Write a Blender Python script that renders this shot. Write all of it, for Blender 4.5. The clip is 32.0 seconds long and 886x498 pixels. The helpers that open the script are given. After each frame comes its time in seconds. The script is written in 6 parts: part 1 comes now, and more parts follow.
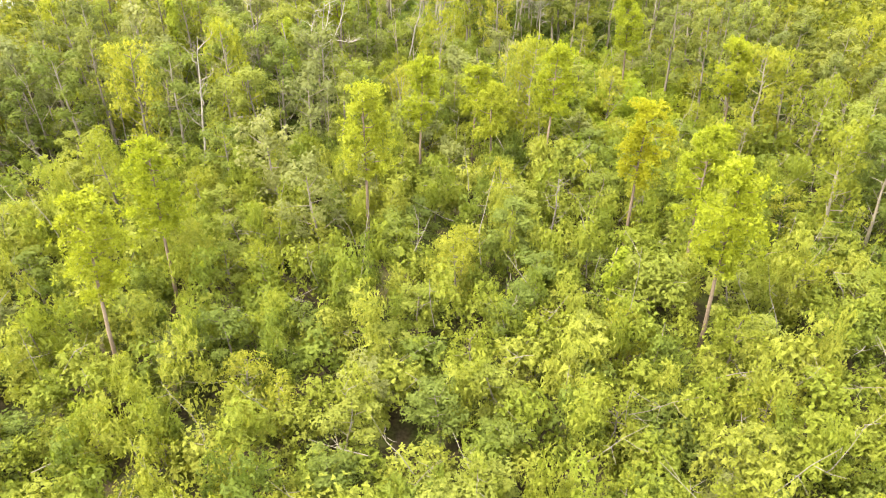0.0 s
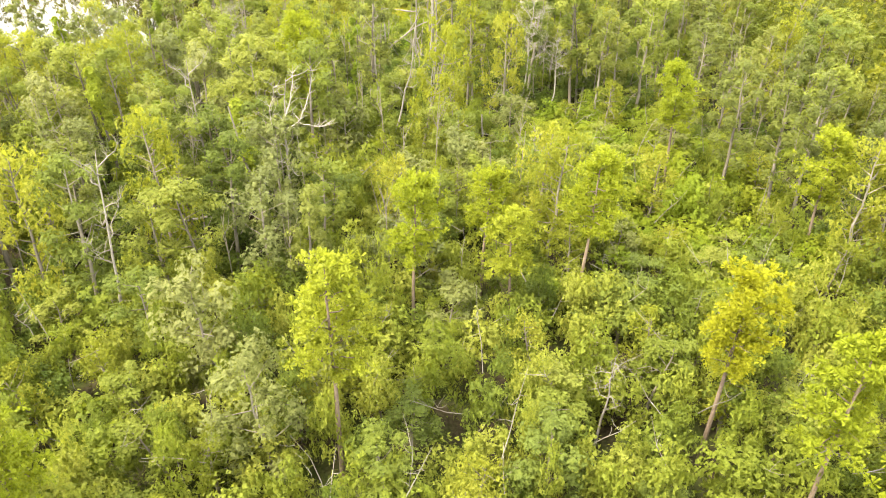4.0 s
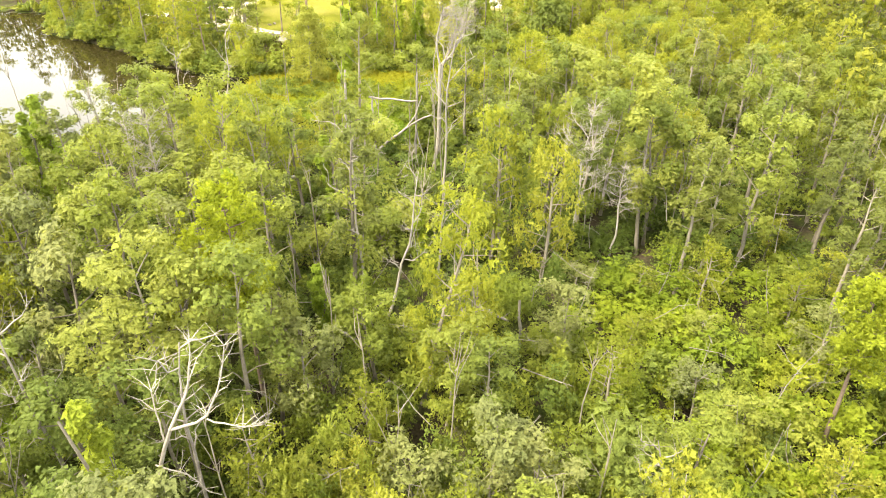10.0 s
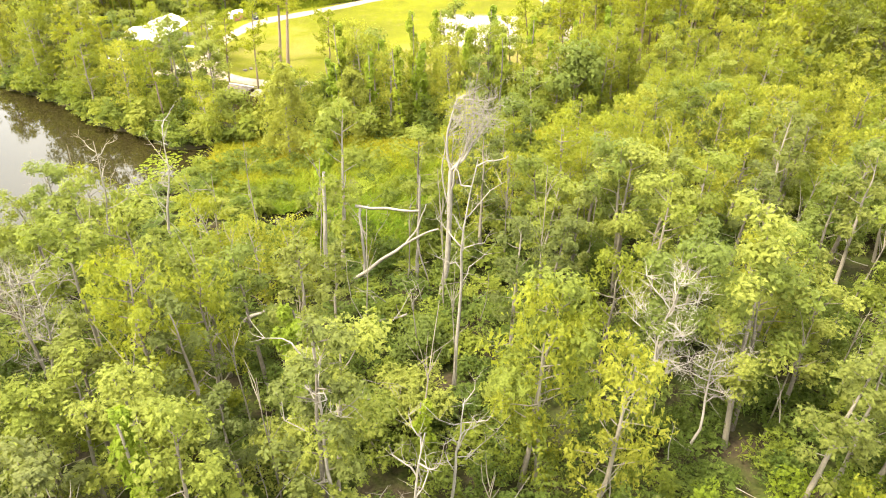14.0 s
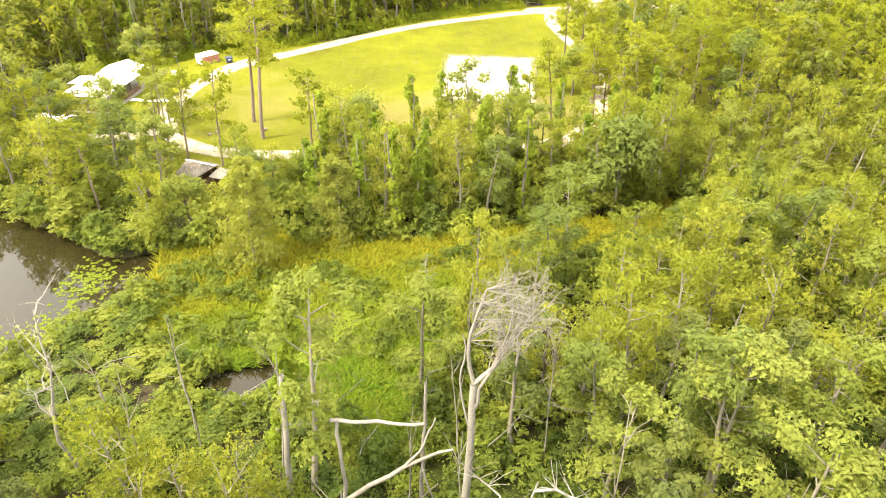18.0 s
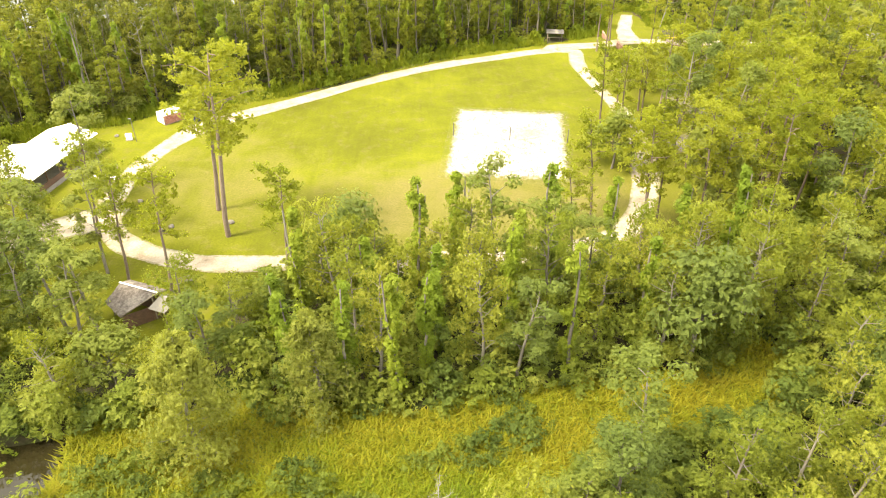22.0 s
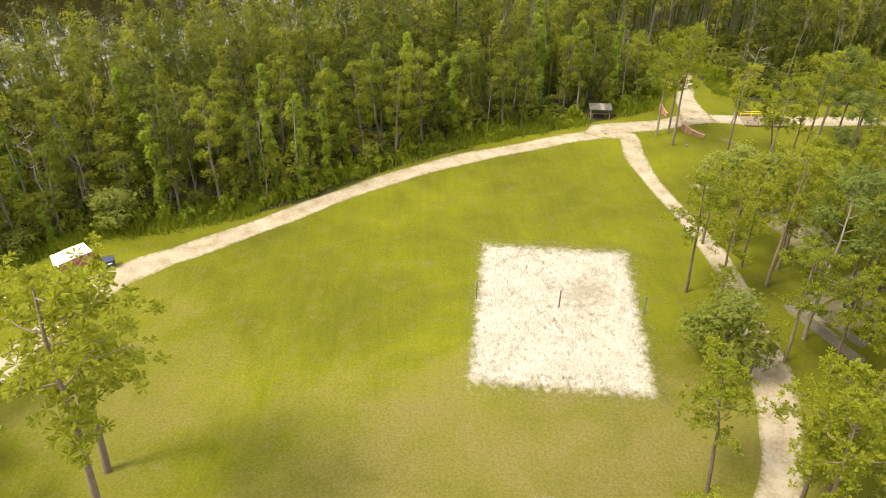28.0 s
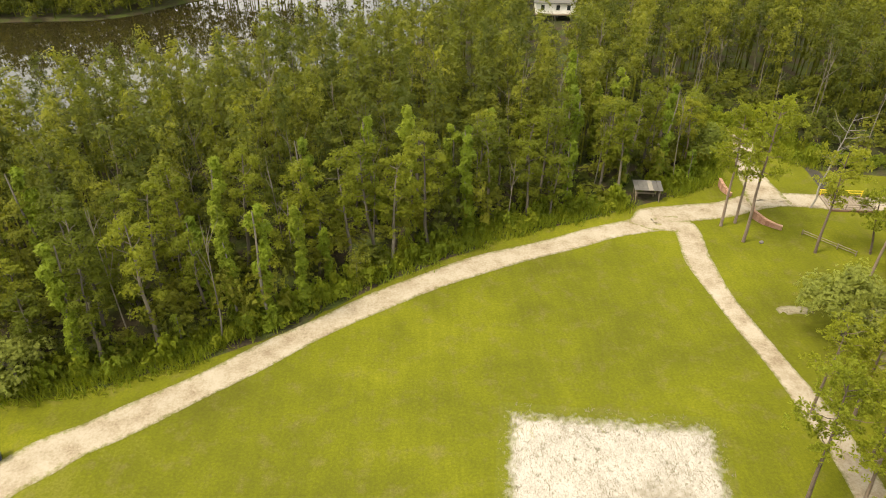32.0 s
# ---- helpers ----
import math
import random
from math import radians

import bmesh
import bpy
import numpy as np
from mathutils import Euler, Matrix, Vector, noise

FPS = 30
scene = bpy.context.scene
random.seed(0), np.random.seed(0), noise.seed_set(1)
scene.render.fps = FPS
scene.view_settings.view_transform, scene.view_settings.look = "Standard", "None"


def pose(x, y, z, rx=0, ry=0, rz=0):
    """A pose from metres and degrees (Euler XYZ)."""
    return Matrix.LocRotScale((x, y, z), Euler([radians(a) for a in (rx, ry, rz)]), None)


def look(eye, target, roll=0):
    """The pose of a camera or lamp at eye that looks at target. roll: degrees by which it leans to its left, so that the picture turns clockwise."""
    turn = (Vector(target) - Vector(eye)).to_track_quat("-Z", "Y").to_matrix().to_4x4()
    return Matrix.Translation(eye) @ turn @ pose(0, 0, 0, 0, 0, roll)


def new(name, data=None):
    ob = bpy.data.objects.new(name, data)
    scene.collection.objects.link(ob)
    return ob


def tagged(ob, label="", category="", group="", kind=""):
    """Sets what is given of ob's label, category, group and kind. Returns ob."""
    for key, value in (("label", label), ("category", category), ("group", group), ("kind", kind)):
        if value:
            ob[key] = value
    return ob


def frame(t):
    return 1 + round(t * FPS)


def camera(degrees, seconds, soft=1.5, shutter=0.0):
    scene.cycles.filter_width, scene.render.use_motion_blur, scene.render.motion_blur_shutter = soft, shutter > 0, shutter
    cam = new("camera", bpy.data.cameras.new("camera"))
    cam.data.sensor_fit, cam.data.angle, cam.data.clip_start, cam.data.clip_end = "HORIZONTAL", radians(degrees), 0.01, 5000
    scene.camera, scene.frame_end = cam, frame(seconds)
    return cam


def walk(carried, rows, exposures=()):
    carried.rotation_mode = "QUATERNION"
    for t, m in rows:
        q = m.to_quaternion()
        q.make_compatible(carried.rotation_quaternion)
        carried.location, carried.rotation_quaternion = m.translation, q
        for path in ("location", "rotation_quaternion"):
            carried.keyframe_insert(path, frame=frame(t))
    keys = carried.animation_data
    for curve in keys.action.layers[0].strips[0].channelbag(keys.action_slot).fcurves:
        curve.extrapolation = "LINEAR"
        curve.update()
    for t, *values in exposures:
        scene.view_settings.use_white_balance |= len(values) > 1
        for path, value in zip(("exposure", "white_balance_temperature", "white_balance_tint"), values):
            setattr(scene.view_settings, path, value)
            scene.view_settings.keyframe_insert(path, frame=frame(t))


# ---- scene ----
# ---------------- camera: level cruise over swamp, tree line and meadow ----------------
cam = camera(65.0, 32.0, soft=1.0)
SPEED, START_HEIGHT, CLIMB = 7.696, 50.0, 0.07
TURNS = [  # seconds, yaw, pitch, lean
    (0.0, -1.70, -34.14, -0.26), (4.5, -2.47, -34.09, -0.12), (9.0, -2.60, -34.08, -0.07), (13.0, -2.68, -33.93, -0.29),
    (16.5, -2.95, -33.79, -0.35), (21.0, -2.75, -33.67, -0.21), (26.5, -2.61, -33.64, -0.22), (32.0, -2.59, -33.73, -0.05),
]
walk(cam, [(t, pose(0, SPEED * t, START_HEIGHT + CLIMB * t, 0, 0, yaw) @ pose(0, 0, 0, 90 + pitch) @ pose(0, 0, 0, 0, 0, -lean))
           for t, yaw, pitch, lean in TURNS],
     exposures=[(0.0, 2.12, 7450, 9), (6.0, 2.11, 7450, 9), (13.0, 2.11, 7450, 9), (19.0, 1.90, 7450, 9), (25.0, 1.31, 7450, 9), (28.0, 0.81, 7450, 9), (30.0, 0.66, 7450, 9), (32.0, 0.65, 7450, 9)])

# ---------------- world and sun ----------------
SUN_ELEVATION, SUN_AZIMUTH = radians(58), radians(-112)   # azimuth from +y towards +x
world = bpy.data.worlds.new("sky")
scene.world = world
world.use_nodes = True
wn, wl = world.node_tree.nodes, world.node_tree.links
sky = wn.new("ShaderNodeTexSky")
sky.sky_type, sky.sun_disc = "NISHITA", False
sky.sun_elevation, sky.sun_rotation = SUN_ELEVATION, SUN_AZIMUTH
sky.air_density, sky.dust_density = 1.0, 3.0
cloud_noise = wn.new("ShaderNodeTexNoise")
cloud_noise.inputs["Scale"].default_value, cloud_noise.inputs["Detail"].default_value = 2.2, 6
cloud_ramp = wn.new("ShaderNodeMapRange")
cloud_ramp.inputs["From Min"].default_value, cloud_ramp.inputs["From Max"].default_value = 0.35, 0.62
cloud_ramp.inputs["To Min"].default_value, cloud_ramp.inputs["To Max"].default_value = 0.45, 1.0
cloud_mix = wn.new("ShaderNodeMix")
cloud_mix.data_type = "RGBA"
cloud_mix.inputs["B"].default_value = (9.5, 9.6, 9.4, 1)
coords = wn.new("ShaderNodeTexCoord")
wl.new(coords.outputs["Generated"], cloud_noise.inputs["Vector"])
wl.new(cloud_noise.outputs["Fac"], cloud_ramp.inputs["Value"])
wl.new(cloud_ramp.outputs["Result"], cloud_mix.inputs["Factor"])
wl.new(sky.outputs["Color"], cloud_mix.inputs["A"])
wl.new(cloud_mix.outputs["Result"], wn["Background"].inputs["Color"])
wn["Background"].inputs["Strength"].default_value = 0.205
sun = new("sun", bpy.data.lights.new("sun", "SUN"))
sun.data.energy, sun.data.angle, sun.data.color = 4.35, radians(13), (1.0, 0.93, 0.78)
sun_from = Vector((math.sin(SUN_AZIMUTH) * math.cos(SUN_ELEVATION), math.cos(SUN_AZIMUTH) * math.cos(SUN_ELEVATION), math.sin(SUN_ELEVATION)))
sun.matrix_world = look(sun_from * 200, (0, 0, 0))


# ---------------- materials ----------------
def material(name, roughness=0.8, specular=0.3):
    m = bpy.data.materials.new(name)
    m.use_nodes = True
    b = m.node_tree.nodes["Principled BSDF"]
    b.inputs["Roughness"].default_value = roughness
    b.inputs["Specular IOR Level"].default_value = specular
    return m, m.node_tree.nodes, m.node_tree.links, b


def ramp(nodes, links, source, stops):
    r = nodes.new("ShaderNodeValToRGB")
    while len(r.color_ramp.elements) < len(stops):
        r.color_ramp.elements.new(0.5)
    for e, (p, c) in zip(r.color_ramp.elements, stops):
        e.position, e.color = p, (*c, 1)
    links.new(source, r.inputs["Fac"])
    return r.outputs["Color"]


def noise_tex(nodes, links, scale, detail=4.0, rough=0.55, vector=None, distortion=0.0):
    n = nodes.new("ShaderNodeTexNoise")
    n.inputs["Scale"].default_value, n.inputs["Detail"].default_value = scale, detail
    n.inputs["Roughness"].default_value, n.inputs["Distortion"].default_value = rough, distortion
    if vector is None:
        g = nodes.get("place") or nodes.new("ShaderNodeNewGeometry")
        g.name = "place"
        vector = g.outputs["Position"]
    links.new(vector, n.inputs["Vector"])
    return n.outputs["Fac"]


def maths(nodes, links, kind, a, b=None, c=None):
    n = nodes.new("ShaderNodeMath")
    n.operation = kind
    for i, v in enumerate((a, b, c)):
        if v is None:
            continue
        if isinstance(v, (int, float)):
            n.inputs[i].default_value = v
        else:
            links.new(v, n.inputs[i])
    return n.outputs[0]


def mix_colour(nodes, links, fac, a, b, blend="MIX"):
    n = nodes.new("ShaderNodeMix")
    n.data_type, n.blend_type = "RGBA", blend
    for key, v in (("Factor", fac), ("A", a), ("B", b)):
        if isinstance(v, (int, float)):
            n.inputs[key].default_value = v
        elif isinstance(v, tuple):
            n.inputs[key].default_value = (*v, 1)
        else:
            links.new(v, n.inputs[key])
    return n.outputs["Result"]


def bump(nodes, links, bsdf, height, strength=0.4, distance=0.05):
    b = nodes.new("ShaderNodeBump")
    b.inputs["Strength"].default_value, b.inputs["Distance"].default_value = strength, distance
    links.new(height, b.inputs["Height"])
    links.new(b.outputs["Normal"], bsdf.inputs["Normal"])


def leaf_material(name, dark, mid, light, joined=False, translucent=0.42, holes=0.66, patches=0.55):
    m, n, l, b = material(name, 0.6, 0.12)
    g = n.new("ShaderNodeNewGeometry")
    if joined:
        at = n.new("ShaderNodeAttribute")
        at.attribute_name = "tint"
        tint = at.outputs["Fac"]
    else:
        tint = n.new("ShaderNodeObjectInfo").outputs["Random"]
    patch = noise_tex(n, l, patches, 2)
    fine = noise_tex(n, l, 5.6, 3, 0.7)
    f = maths(n, l, "MULTIPLY_ADD", tint, 0.72, maths(n, l, "MULTIPLY_ADD", g.outputs["Random Per Island"], 0.14, maths(n, l, "MULTIPLY_ADD", patch, 0.42, -0.11)))
    grey = tuple(0.5 * (a + b) for a, b in zip(dark, (mid[0] * 0.97, mid[1] * 0.98, mid[2] * 1.5)))
    col = ramp(n, l, f, [(0.05, dark), (0.28, grey), (0.55, mid), (0.95, light)])
    # single leaves lighter, with the shade of gaps between them put into the colour
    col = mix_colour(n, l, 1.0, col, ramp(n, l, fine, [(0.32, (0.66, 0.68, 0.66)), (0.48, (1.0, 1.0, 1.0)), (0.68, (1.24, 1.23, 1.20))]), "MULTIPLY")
    bump(n, l, b, fine, 0.8, 0.25)
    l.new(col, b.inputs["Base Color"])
    tr = n.new("ShaderNodeBsdfTranslucent")
    warm = mix_colour(n, l, 0.5, col, (1.0, 0.95, 0.35), "MULTIPLY")
    l.new(mix_colour(n, l, 1.0, warm, (1.5, 1.5, 1.2), "MULTIPLY"), tr.inputs["Color"])
    ms = n.new("ShaderNodeMixShader")
    ms.inputs[0].default_value = translucent
    l.new(b.outputs[0], ms.inputs[1])
    l.new(tr.outputs[0], ms.inputs[2])
    out = ms.outputs[0]
    if holes:
        # each spray is many small leaves with gaps between them
        cells = n.new("ShaderNodeTexVoronoi")
        cells.inputs["Scale"].default_value, cells.inputs["Randomness"].default_value = 6.8, 1.0
        l.new(n["place"].outputs["Position"], cells.inputs["Vector"])
        gap = maths(n, l, "GREATER_THAN", cells.outputs["Distance"], holes)
        clear = n.new("ShaderNodeBsdfTransparent")
        cut = n.new("ShaderNodeMixShader")
        l.new(gap, cut.inputs[0])
        l.new(out, cut.inputs[1])
        l.new(clear.outputs[0], cut.inputs[2])
        out = cut.outputs[0]
    l.new(out, n["Material Output"].inputs["Surface"])
    return m


def simple(name, stops, scale, roughness=0.8, bump_strength=0.3, detail=6, specular=0.3, metallic=0.0, per_object=0.0):
    m, n, l, b = material(name, roughness, specular)
    f = noise_tex(n, l, scale, detail, 0.6)
    big = noise_tex(n, l, scale * 0.13, 3)
    f2 = maths(n, l, "MULTIPLY_ADD", big, 0.5, maths(n, l, "MULTIPLY_ADD", f, 0.8, -0.15))
    if per_object:
        f2 = maths(n, l, "MULTIPLY_ADD", n.new("ShaderNodeObjectInfo").outputs["Random"], per_object, maths(n, l, "ADD", f2, -per_object / 2))
    l.new(ramp(n, l, f2, stops), b.inputs["Base Color"])
    b.inputs["Metallic"].default_value = metallic
    bump(n, l, b, f, bump_strength, 0.03)
    return m


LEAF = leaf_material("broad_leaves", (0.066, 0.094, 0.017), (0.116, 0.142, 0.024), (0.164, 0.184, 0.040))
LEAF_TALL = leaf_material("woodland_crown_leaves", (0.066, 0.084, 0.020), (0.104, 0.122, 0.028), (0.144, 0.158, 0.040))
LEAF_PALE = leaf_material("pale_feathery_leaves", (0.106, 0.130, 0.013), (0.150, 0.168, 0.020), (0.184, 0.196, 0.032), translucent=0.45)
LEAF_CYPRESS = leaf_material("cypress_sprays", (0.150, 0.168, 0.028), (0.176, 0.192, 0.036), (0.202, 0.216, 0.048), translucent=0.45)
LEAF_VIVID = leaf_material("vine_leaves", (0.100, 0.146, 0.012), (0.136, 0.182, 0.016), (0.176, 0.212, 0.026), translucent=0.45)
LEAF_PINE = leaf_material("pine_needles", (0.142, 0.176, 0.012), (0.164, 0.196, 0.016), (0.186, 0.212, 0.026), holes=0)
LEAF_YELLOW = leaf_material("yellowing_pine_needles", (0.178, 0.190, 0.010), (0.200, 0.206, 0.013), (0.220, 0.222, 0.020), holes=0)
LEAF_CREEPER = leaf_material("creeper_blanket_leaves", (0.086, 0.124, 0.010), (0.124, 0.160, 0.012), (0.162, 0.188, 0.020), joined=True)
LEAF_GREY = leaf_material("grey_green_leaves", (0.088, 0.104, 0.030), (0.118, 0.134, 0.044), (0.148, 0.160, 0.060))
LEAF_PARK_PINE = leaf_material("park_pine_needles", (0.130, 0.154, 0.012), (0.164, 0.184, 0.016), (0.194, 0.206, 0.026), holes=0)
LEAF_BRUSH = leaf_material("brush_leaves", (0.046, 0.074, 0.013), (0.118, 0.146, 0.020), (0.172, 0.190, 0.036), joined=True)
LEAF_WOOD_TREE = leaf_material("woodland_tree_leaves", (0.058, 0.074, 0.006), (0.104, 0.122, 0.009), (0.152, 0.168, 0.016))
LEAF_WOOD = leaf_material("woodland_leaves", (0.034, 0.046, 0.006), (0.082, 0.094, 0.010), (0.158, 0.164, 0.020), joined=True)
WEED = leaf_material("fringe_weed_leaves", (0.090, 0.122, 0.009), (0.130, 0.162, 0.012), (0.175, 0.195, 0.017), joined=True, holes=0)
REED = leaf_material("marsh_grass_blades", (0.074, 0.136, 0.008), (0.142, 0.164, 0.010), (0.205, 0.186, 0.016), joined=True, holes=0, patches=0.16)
MOSS = simple("grey_tree_moss", [(0.2, (0.15, 0.145, 0.115)), (0.8, (0.25, 0.243, 0.205))], 3.0, 0.95)
COURT_TUFT = simple("green_court_tufts", [(0.2, (0.13, 0.14, 0.022)), (0.8, (0.23, 0.225, 0.05))], 2.0, 0.95)
DRY_REED = simple("dry_reed_stalks", [(0.2, (0.085, 0.075, 0.045)), (0.8, (0.19, 0.165, 0.11))], 3.0, 0.95)
BARK = simple("pale_grey_bark", [(0.2, (0.075, 0.066, 0.052)), (0.8, (0.18, 0.162, 0.13))], 6.0, 0.9, per_object=0.5)
BARK_WOOD = simple("dark_grey_bark", [(0.2, (0.048, 0.041, 0.031)), (0.8, (0.125, 0.110, 0.085))], 6.0, 0.9, per_object=0.6)
BARK_PINE = simple("pine_bark", [(0.2, (0.075, 0.056, 0.042)), (0.8, (0.17, 0.13, 0.10))], 6.0, 0.9, per_object=0.4)
BARK_WHITE = simple("sun_bleached_wood", [(0.2, (0.14, 0.128, 0.106)), (0.8, (0.28, 0.262, 0.228))], 6.0, 0.9)
BARK_DEAD = simple("weathered_bare_wood", [(0.2, (0.10, 0.090, 0.077)), (0.8, (0.22, 0.205, 0.180))], 6.0, 0.9, per_object=0.3)


def ground_material():
    m, n, l, b = material("forest_floor", 0.95, 0.1)
    f, fine = noise_tex(n, l, 0.25, 5), noise_tex(n, l, 3.0, 6)
    c1 = ramp(n, l, fine, [(0.3, (0.018, 0.014, 0.009)), (0.7, (0.045, 0.036, 0.022))])
    c2 = ramp(n, l, fine, [(0.3, (0.022, 0.032, 0.008)), (0.7, (0.045, 0.056, 0.012))])
    l.new(mix_colour(n, l, ramp(n, l, f, [(0.42, (0, 0, 0)), (0.6, (1, 1, 1))]), c1, c2), b.inputs["Base Color"])
    bump(n, l, b, fine, 0.6, 0.1)
    return m


def lawn_colour(n, l):
    big, mid, fine = noise_tex(n, l, 0.035, 4), noise_tex(n, l, 0.16, 4, distortion=0.6), noise_tex(n, l, 3.4, 8, 0.8)
    # mower's streaks run along the meadow
    run = n.new("ShaderNodeMapping")
    run.inputs["Scale"].default_value, run.inputs["Rotation"].default_value = (1.1, 0.10, 1.0), (0, 0, 0.12)
    l.new(n["place"].outputs["Position"], run.inputs["Vector"])
    streak = noise_tex(n, l, 1.0, 5, 0.7, run.outputs["Vector"])
    f = maths(n, l, "MULTIPLY_ADD", big, 1.0, maths(n, l, "MULTIPLY_ADD", mid, 0.5, maths(n, l, "MULTIPLY_ADD", streak, 0.26, maths(n, l, "MULTIPLY_ADD", fine, 0.95, -0.855))))
    green = ramp(n, l, f, [(0.20, (0.050, 0.050, 0.0080)), (0.42, (0.064, 0.069, 0.0074)), (0.58, (0.080, 0.086, 0.0074)), (0.82, (0.117, 0.120, 0.0115))])
    dry = ramp(n, l, fine, [(0.3, (0.066, 0.057, 0.018)), (0.7, (0.130, 0.110, 0.042))])
    # thin dry turf across the meadow's south and east
    g = n["place"]
    sep = n.new("ShaderNodeSeparateXYZ")
    l.new(g.outputs["Position"], sep.inputs[0])
    dx = maths(n, l, "MULTIPLY", maths(n, l, "ADD", sep.outputs[0], -10.0), 1 / 30)
    dy = maths(n, l, "MULTIPLY", maths(n, l, "ADD", sep.outputs[1], -258.0), 1 / 14)
    r = maths(n, l, "ADD", maths(n, l, "MULTIPLY", dx, dx), maths(n, l, "MULTIPLY", dy, dy))
    worn = maths(n, l, "MULTIPLY_ADD", r, -0.55, maths(n, l, "MULTIPLY_ADD", mid, 1.6, maths(n, l, "MULTIPLY_ADD", fine, 0.9, -0.62)))
    ex = maths(n, l, "MULTIPLY", maths(n, l, "ADD", sep.outputs[0], 30.0), 1 / 17)
    ey = maths(n, l, "MULTIPLY", maths(n, l, "ADD", sep.outputs[1], -268.0), 1 / 22)
    west = maths(n, l, "ADD", maths(n, l, "MULTIPLY", ex, ex), maths(n, l, "MULTIPLY", ey, ey))
    west = maths(n, l, "MULTIPLY_ADD", west, -0.5, maths(n, l, "MULTIPLY_ADD", mid, 1.7, maths(n, l, "MULTIPLY_ADD", fine, 0.8, -0.98)))
    worn = maths(n, l, "MAXIMUM", worn, west)
    wf = n.new("ShaderNodeMapRange")
    wf.inputs["From Min"].default_value, wf.inputs["From Max"].default_value = -0.1, 0.9
    wf.inputs["To Max"].default_value = 0.95
    l.new(worn, wf.inputs["Value"])
    speck = noise_tex(n, l, 0.45, 5, 0.7)
    bare = ramp(n, l, speck, [(0.52, (0, 0, 0)), (0.72, (0.55, 0.55, 0.55))])
    c = mix_colour(n, l, wf.outputs["Result"], green, dry)
    return mix_colour(n, l, bare, c, dry), fine


def lawn_material():
    m, n, l, b = material("mown_grass", 0.95, 0.03)
    c, fine = lawn_colour(n, l)
    l.new(c, b.inputs["Base Color"])
    bump(n, l, b, fine, 0.5, 0.06)
    return m


def edged(name, stops, fine_scale, spots, soft, broad=0.6, grain=0.6, litter=0.0):
    """Loose sandy surface whose rim frays into the turf; the map's u, v run -1 to 1 across it."""
    m, n, l, b = material(name, 0.95, 0.1)
    grass, gfine = lawn_colour(n, l)
    fine, mid = noise_tex(n, l, fine_scale, 8, 0.8), noise_tex(n, l, 0.35, 5, 0.6)
    f = maths(n, l, "MULTIPLY_ADD", mid, broad, maths(n, l, "MULTIPLY_ADD", fine, grain, 0.5 - 0.5 * (broad + grain)))
    body = ramp(n, l, f, stops)
    uv = n.new("ShaderNodeUVMap")
    sep = n.new("ShaderNodeSeparateXYZ")
    l.new(uv.outputs[0], sep.inputs[0])
    if litter:
        # dead stalks lying about in short strokes, and one trodden dark patch
        for angle, stretch in ((0.35, (7.5, 1.5, 1)), (1.35, (6.5, 1.3, 1)), (-0.5, (8.0, 1.7, 1))):
            lie = n.new("ShaderNodeMapping")
            lie.inputs["Rotation"].default_value, lie.inputs["Scale"].default_value = (0, 0, angle), stretch
            l.new(n["place"].outputs["Position"], lie.inputs["Vector"])
            stalk = noise_tex(n, l, 1.0, 4, 0.65, lie.outputs["Vector"], 1.2)
            body = mix_colour(n, l, ramp(n, l, stalk, [(0.585, (0, 0, 0)), (0.66, (litter, litter, litter))]), body, (0.115, 0.096, 0.064))
        du = maths(n, l, "MULTIPLY", maths(n, l, "ADD", sep.outputs[0], -0.36), 2.6)
        dv = maths(n, l, "MULTIPLY", maths(n, l, "ADD", sep.outputs[1], -0.27), 4.0)
        away = maths(n, l, "ADD", maths(n, l, "MULTIPLY", du, du), maths(n, l, "MULTIPLY", dv, dv))
        tread = maths(n, l, "MULTIPLY_ADD", away, -0.35, maths(n, l, "MULTIPLY_ADD", noise_tex(n, l, 1.3, 5, 0.75), 2.0, -0.38))
        body = mix_colour(n, l, ramp(n, l, tread, [(0.30, (0, 0, 0)), (0.62, (0.7, 0.7, 0.7))]), body, (0.150, 0.130, 0.098))
    edge = maths(n, l, "MAXIMUM", maths(n, l, "ABSOLUTE", sep.outputs[0]), maths(n, l, "ABSOLUTE", sep.outputs[1]))
    fray = noise_tex(n, l, 1.3, 6, 0.75)
    lim = maths(n, l, "MULTIPLY_ADD", fray, spots, edge)
    mr = n.new("ShaderNodeMapRange")
    mr.inputs["From Min"].default_value, mr.inputs["From Max"].default_value = 0.92 + spots * 0.5 - soft, 0.92 + spots * 0.5 + soft
    l.new(lim, mr.inputs["Value"])
    l.new(mix_colour(n, l, mr.outputs["Result"], body, grass), b.inputs["Base Color"])
    bump(n, l, b, f, 0.5, 0.08)
    return m


FLOOR = ground_material()
LAWN = lawn_material()
TRACK = edged("pale_sand_track", [(0.24, (0.125, 0.094, 0.062)), (0.42, (0.186, 0.154, 0.112)), (0.55, (0.232, 0.203, 0.158)), (0.8, (0.270, 0.243, 0.196))], 3.4, 1.15, 0.18, 0.85, 0.8)
BARE = edged("bare_grey_sand", [(0.3, (0.085, 0.072, 0.045)), (0.5, (0.135, 0.118, 0.080)), (0.8, (0.20, 0.18, 0.135))], 2.6, 1.6, 0.4, 0.9, 0.9)
SAND = edged("white_court_sand", [(0.26, (0.14, 0.126, 0.104)), (0.42, (0.228, 0.212, 0.187)), (0.54, (0.288, 0.271, 0.244)), (0.74, (0.330, 0.313, 0.285))], 5.2, 0.34, 0.05, 0.30, 1.0, 0.9)
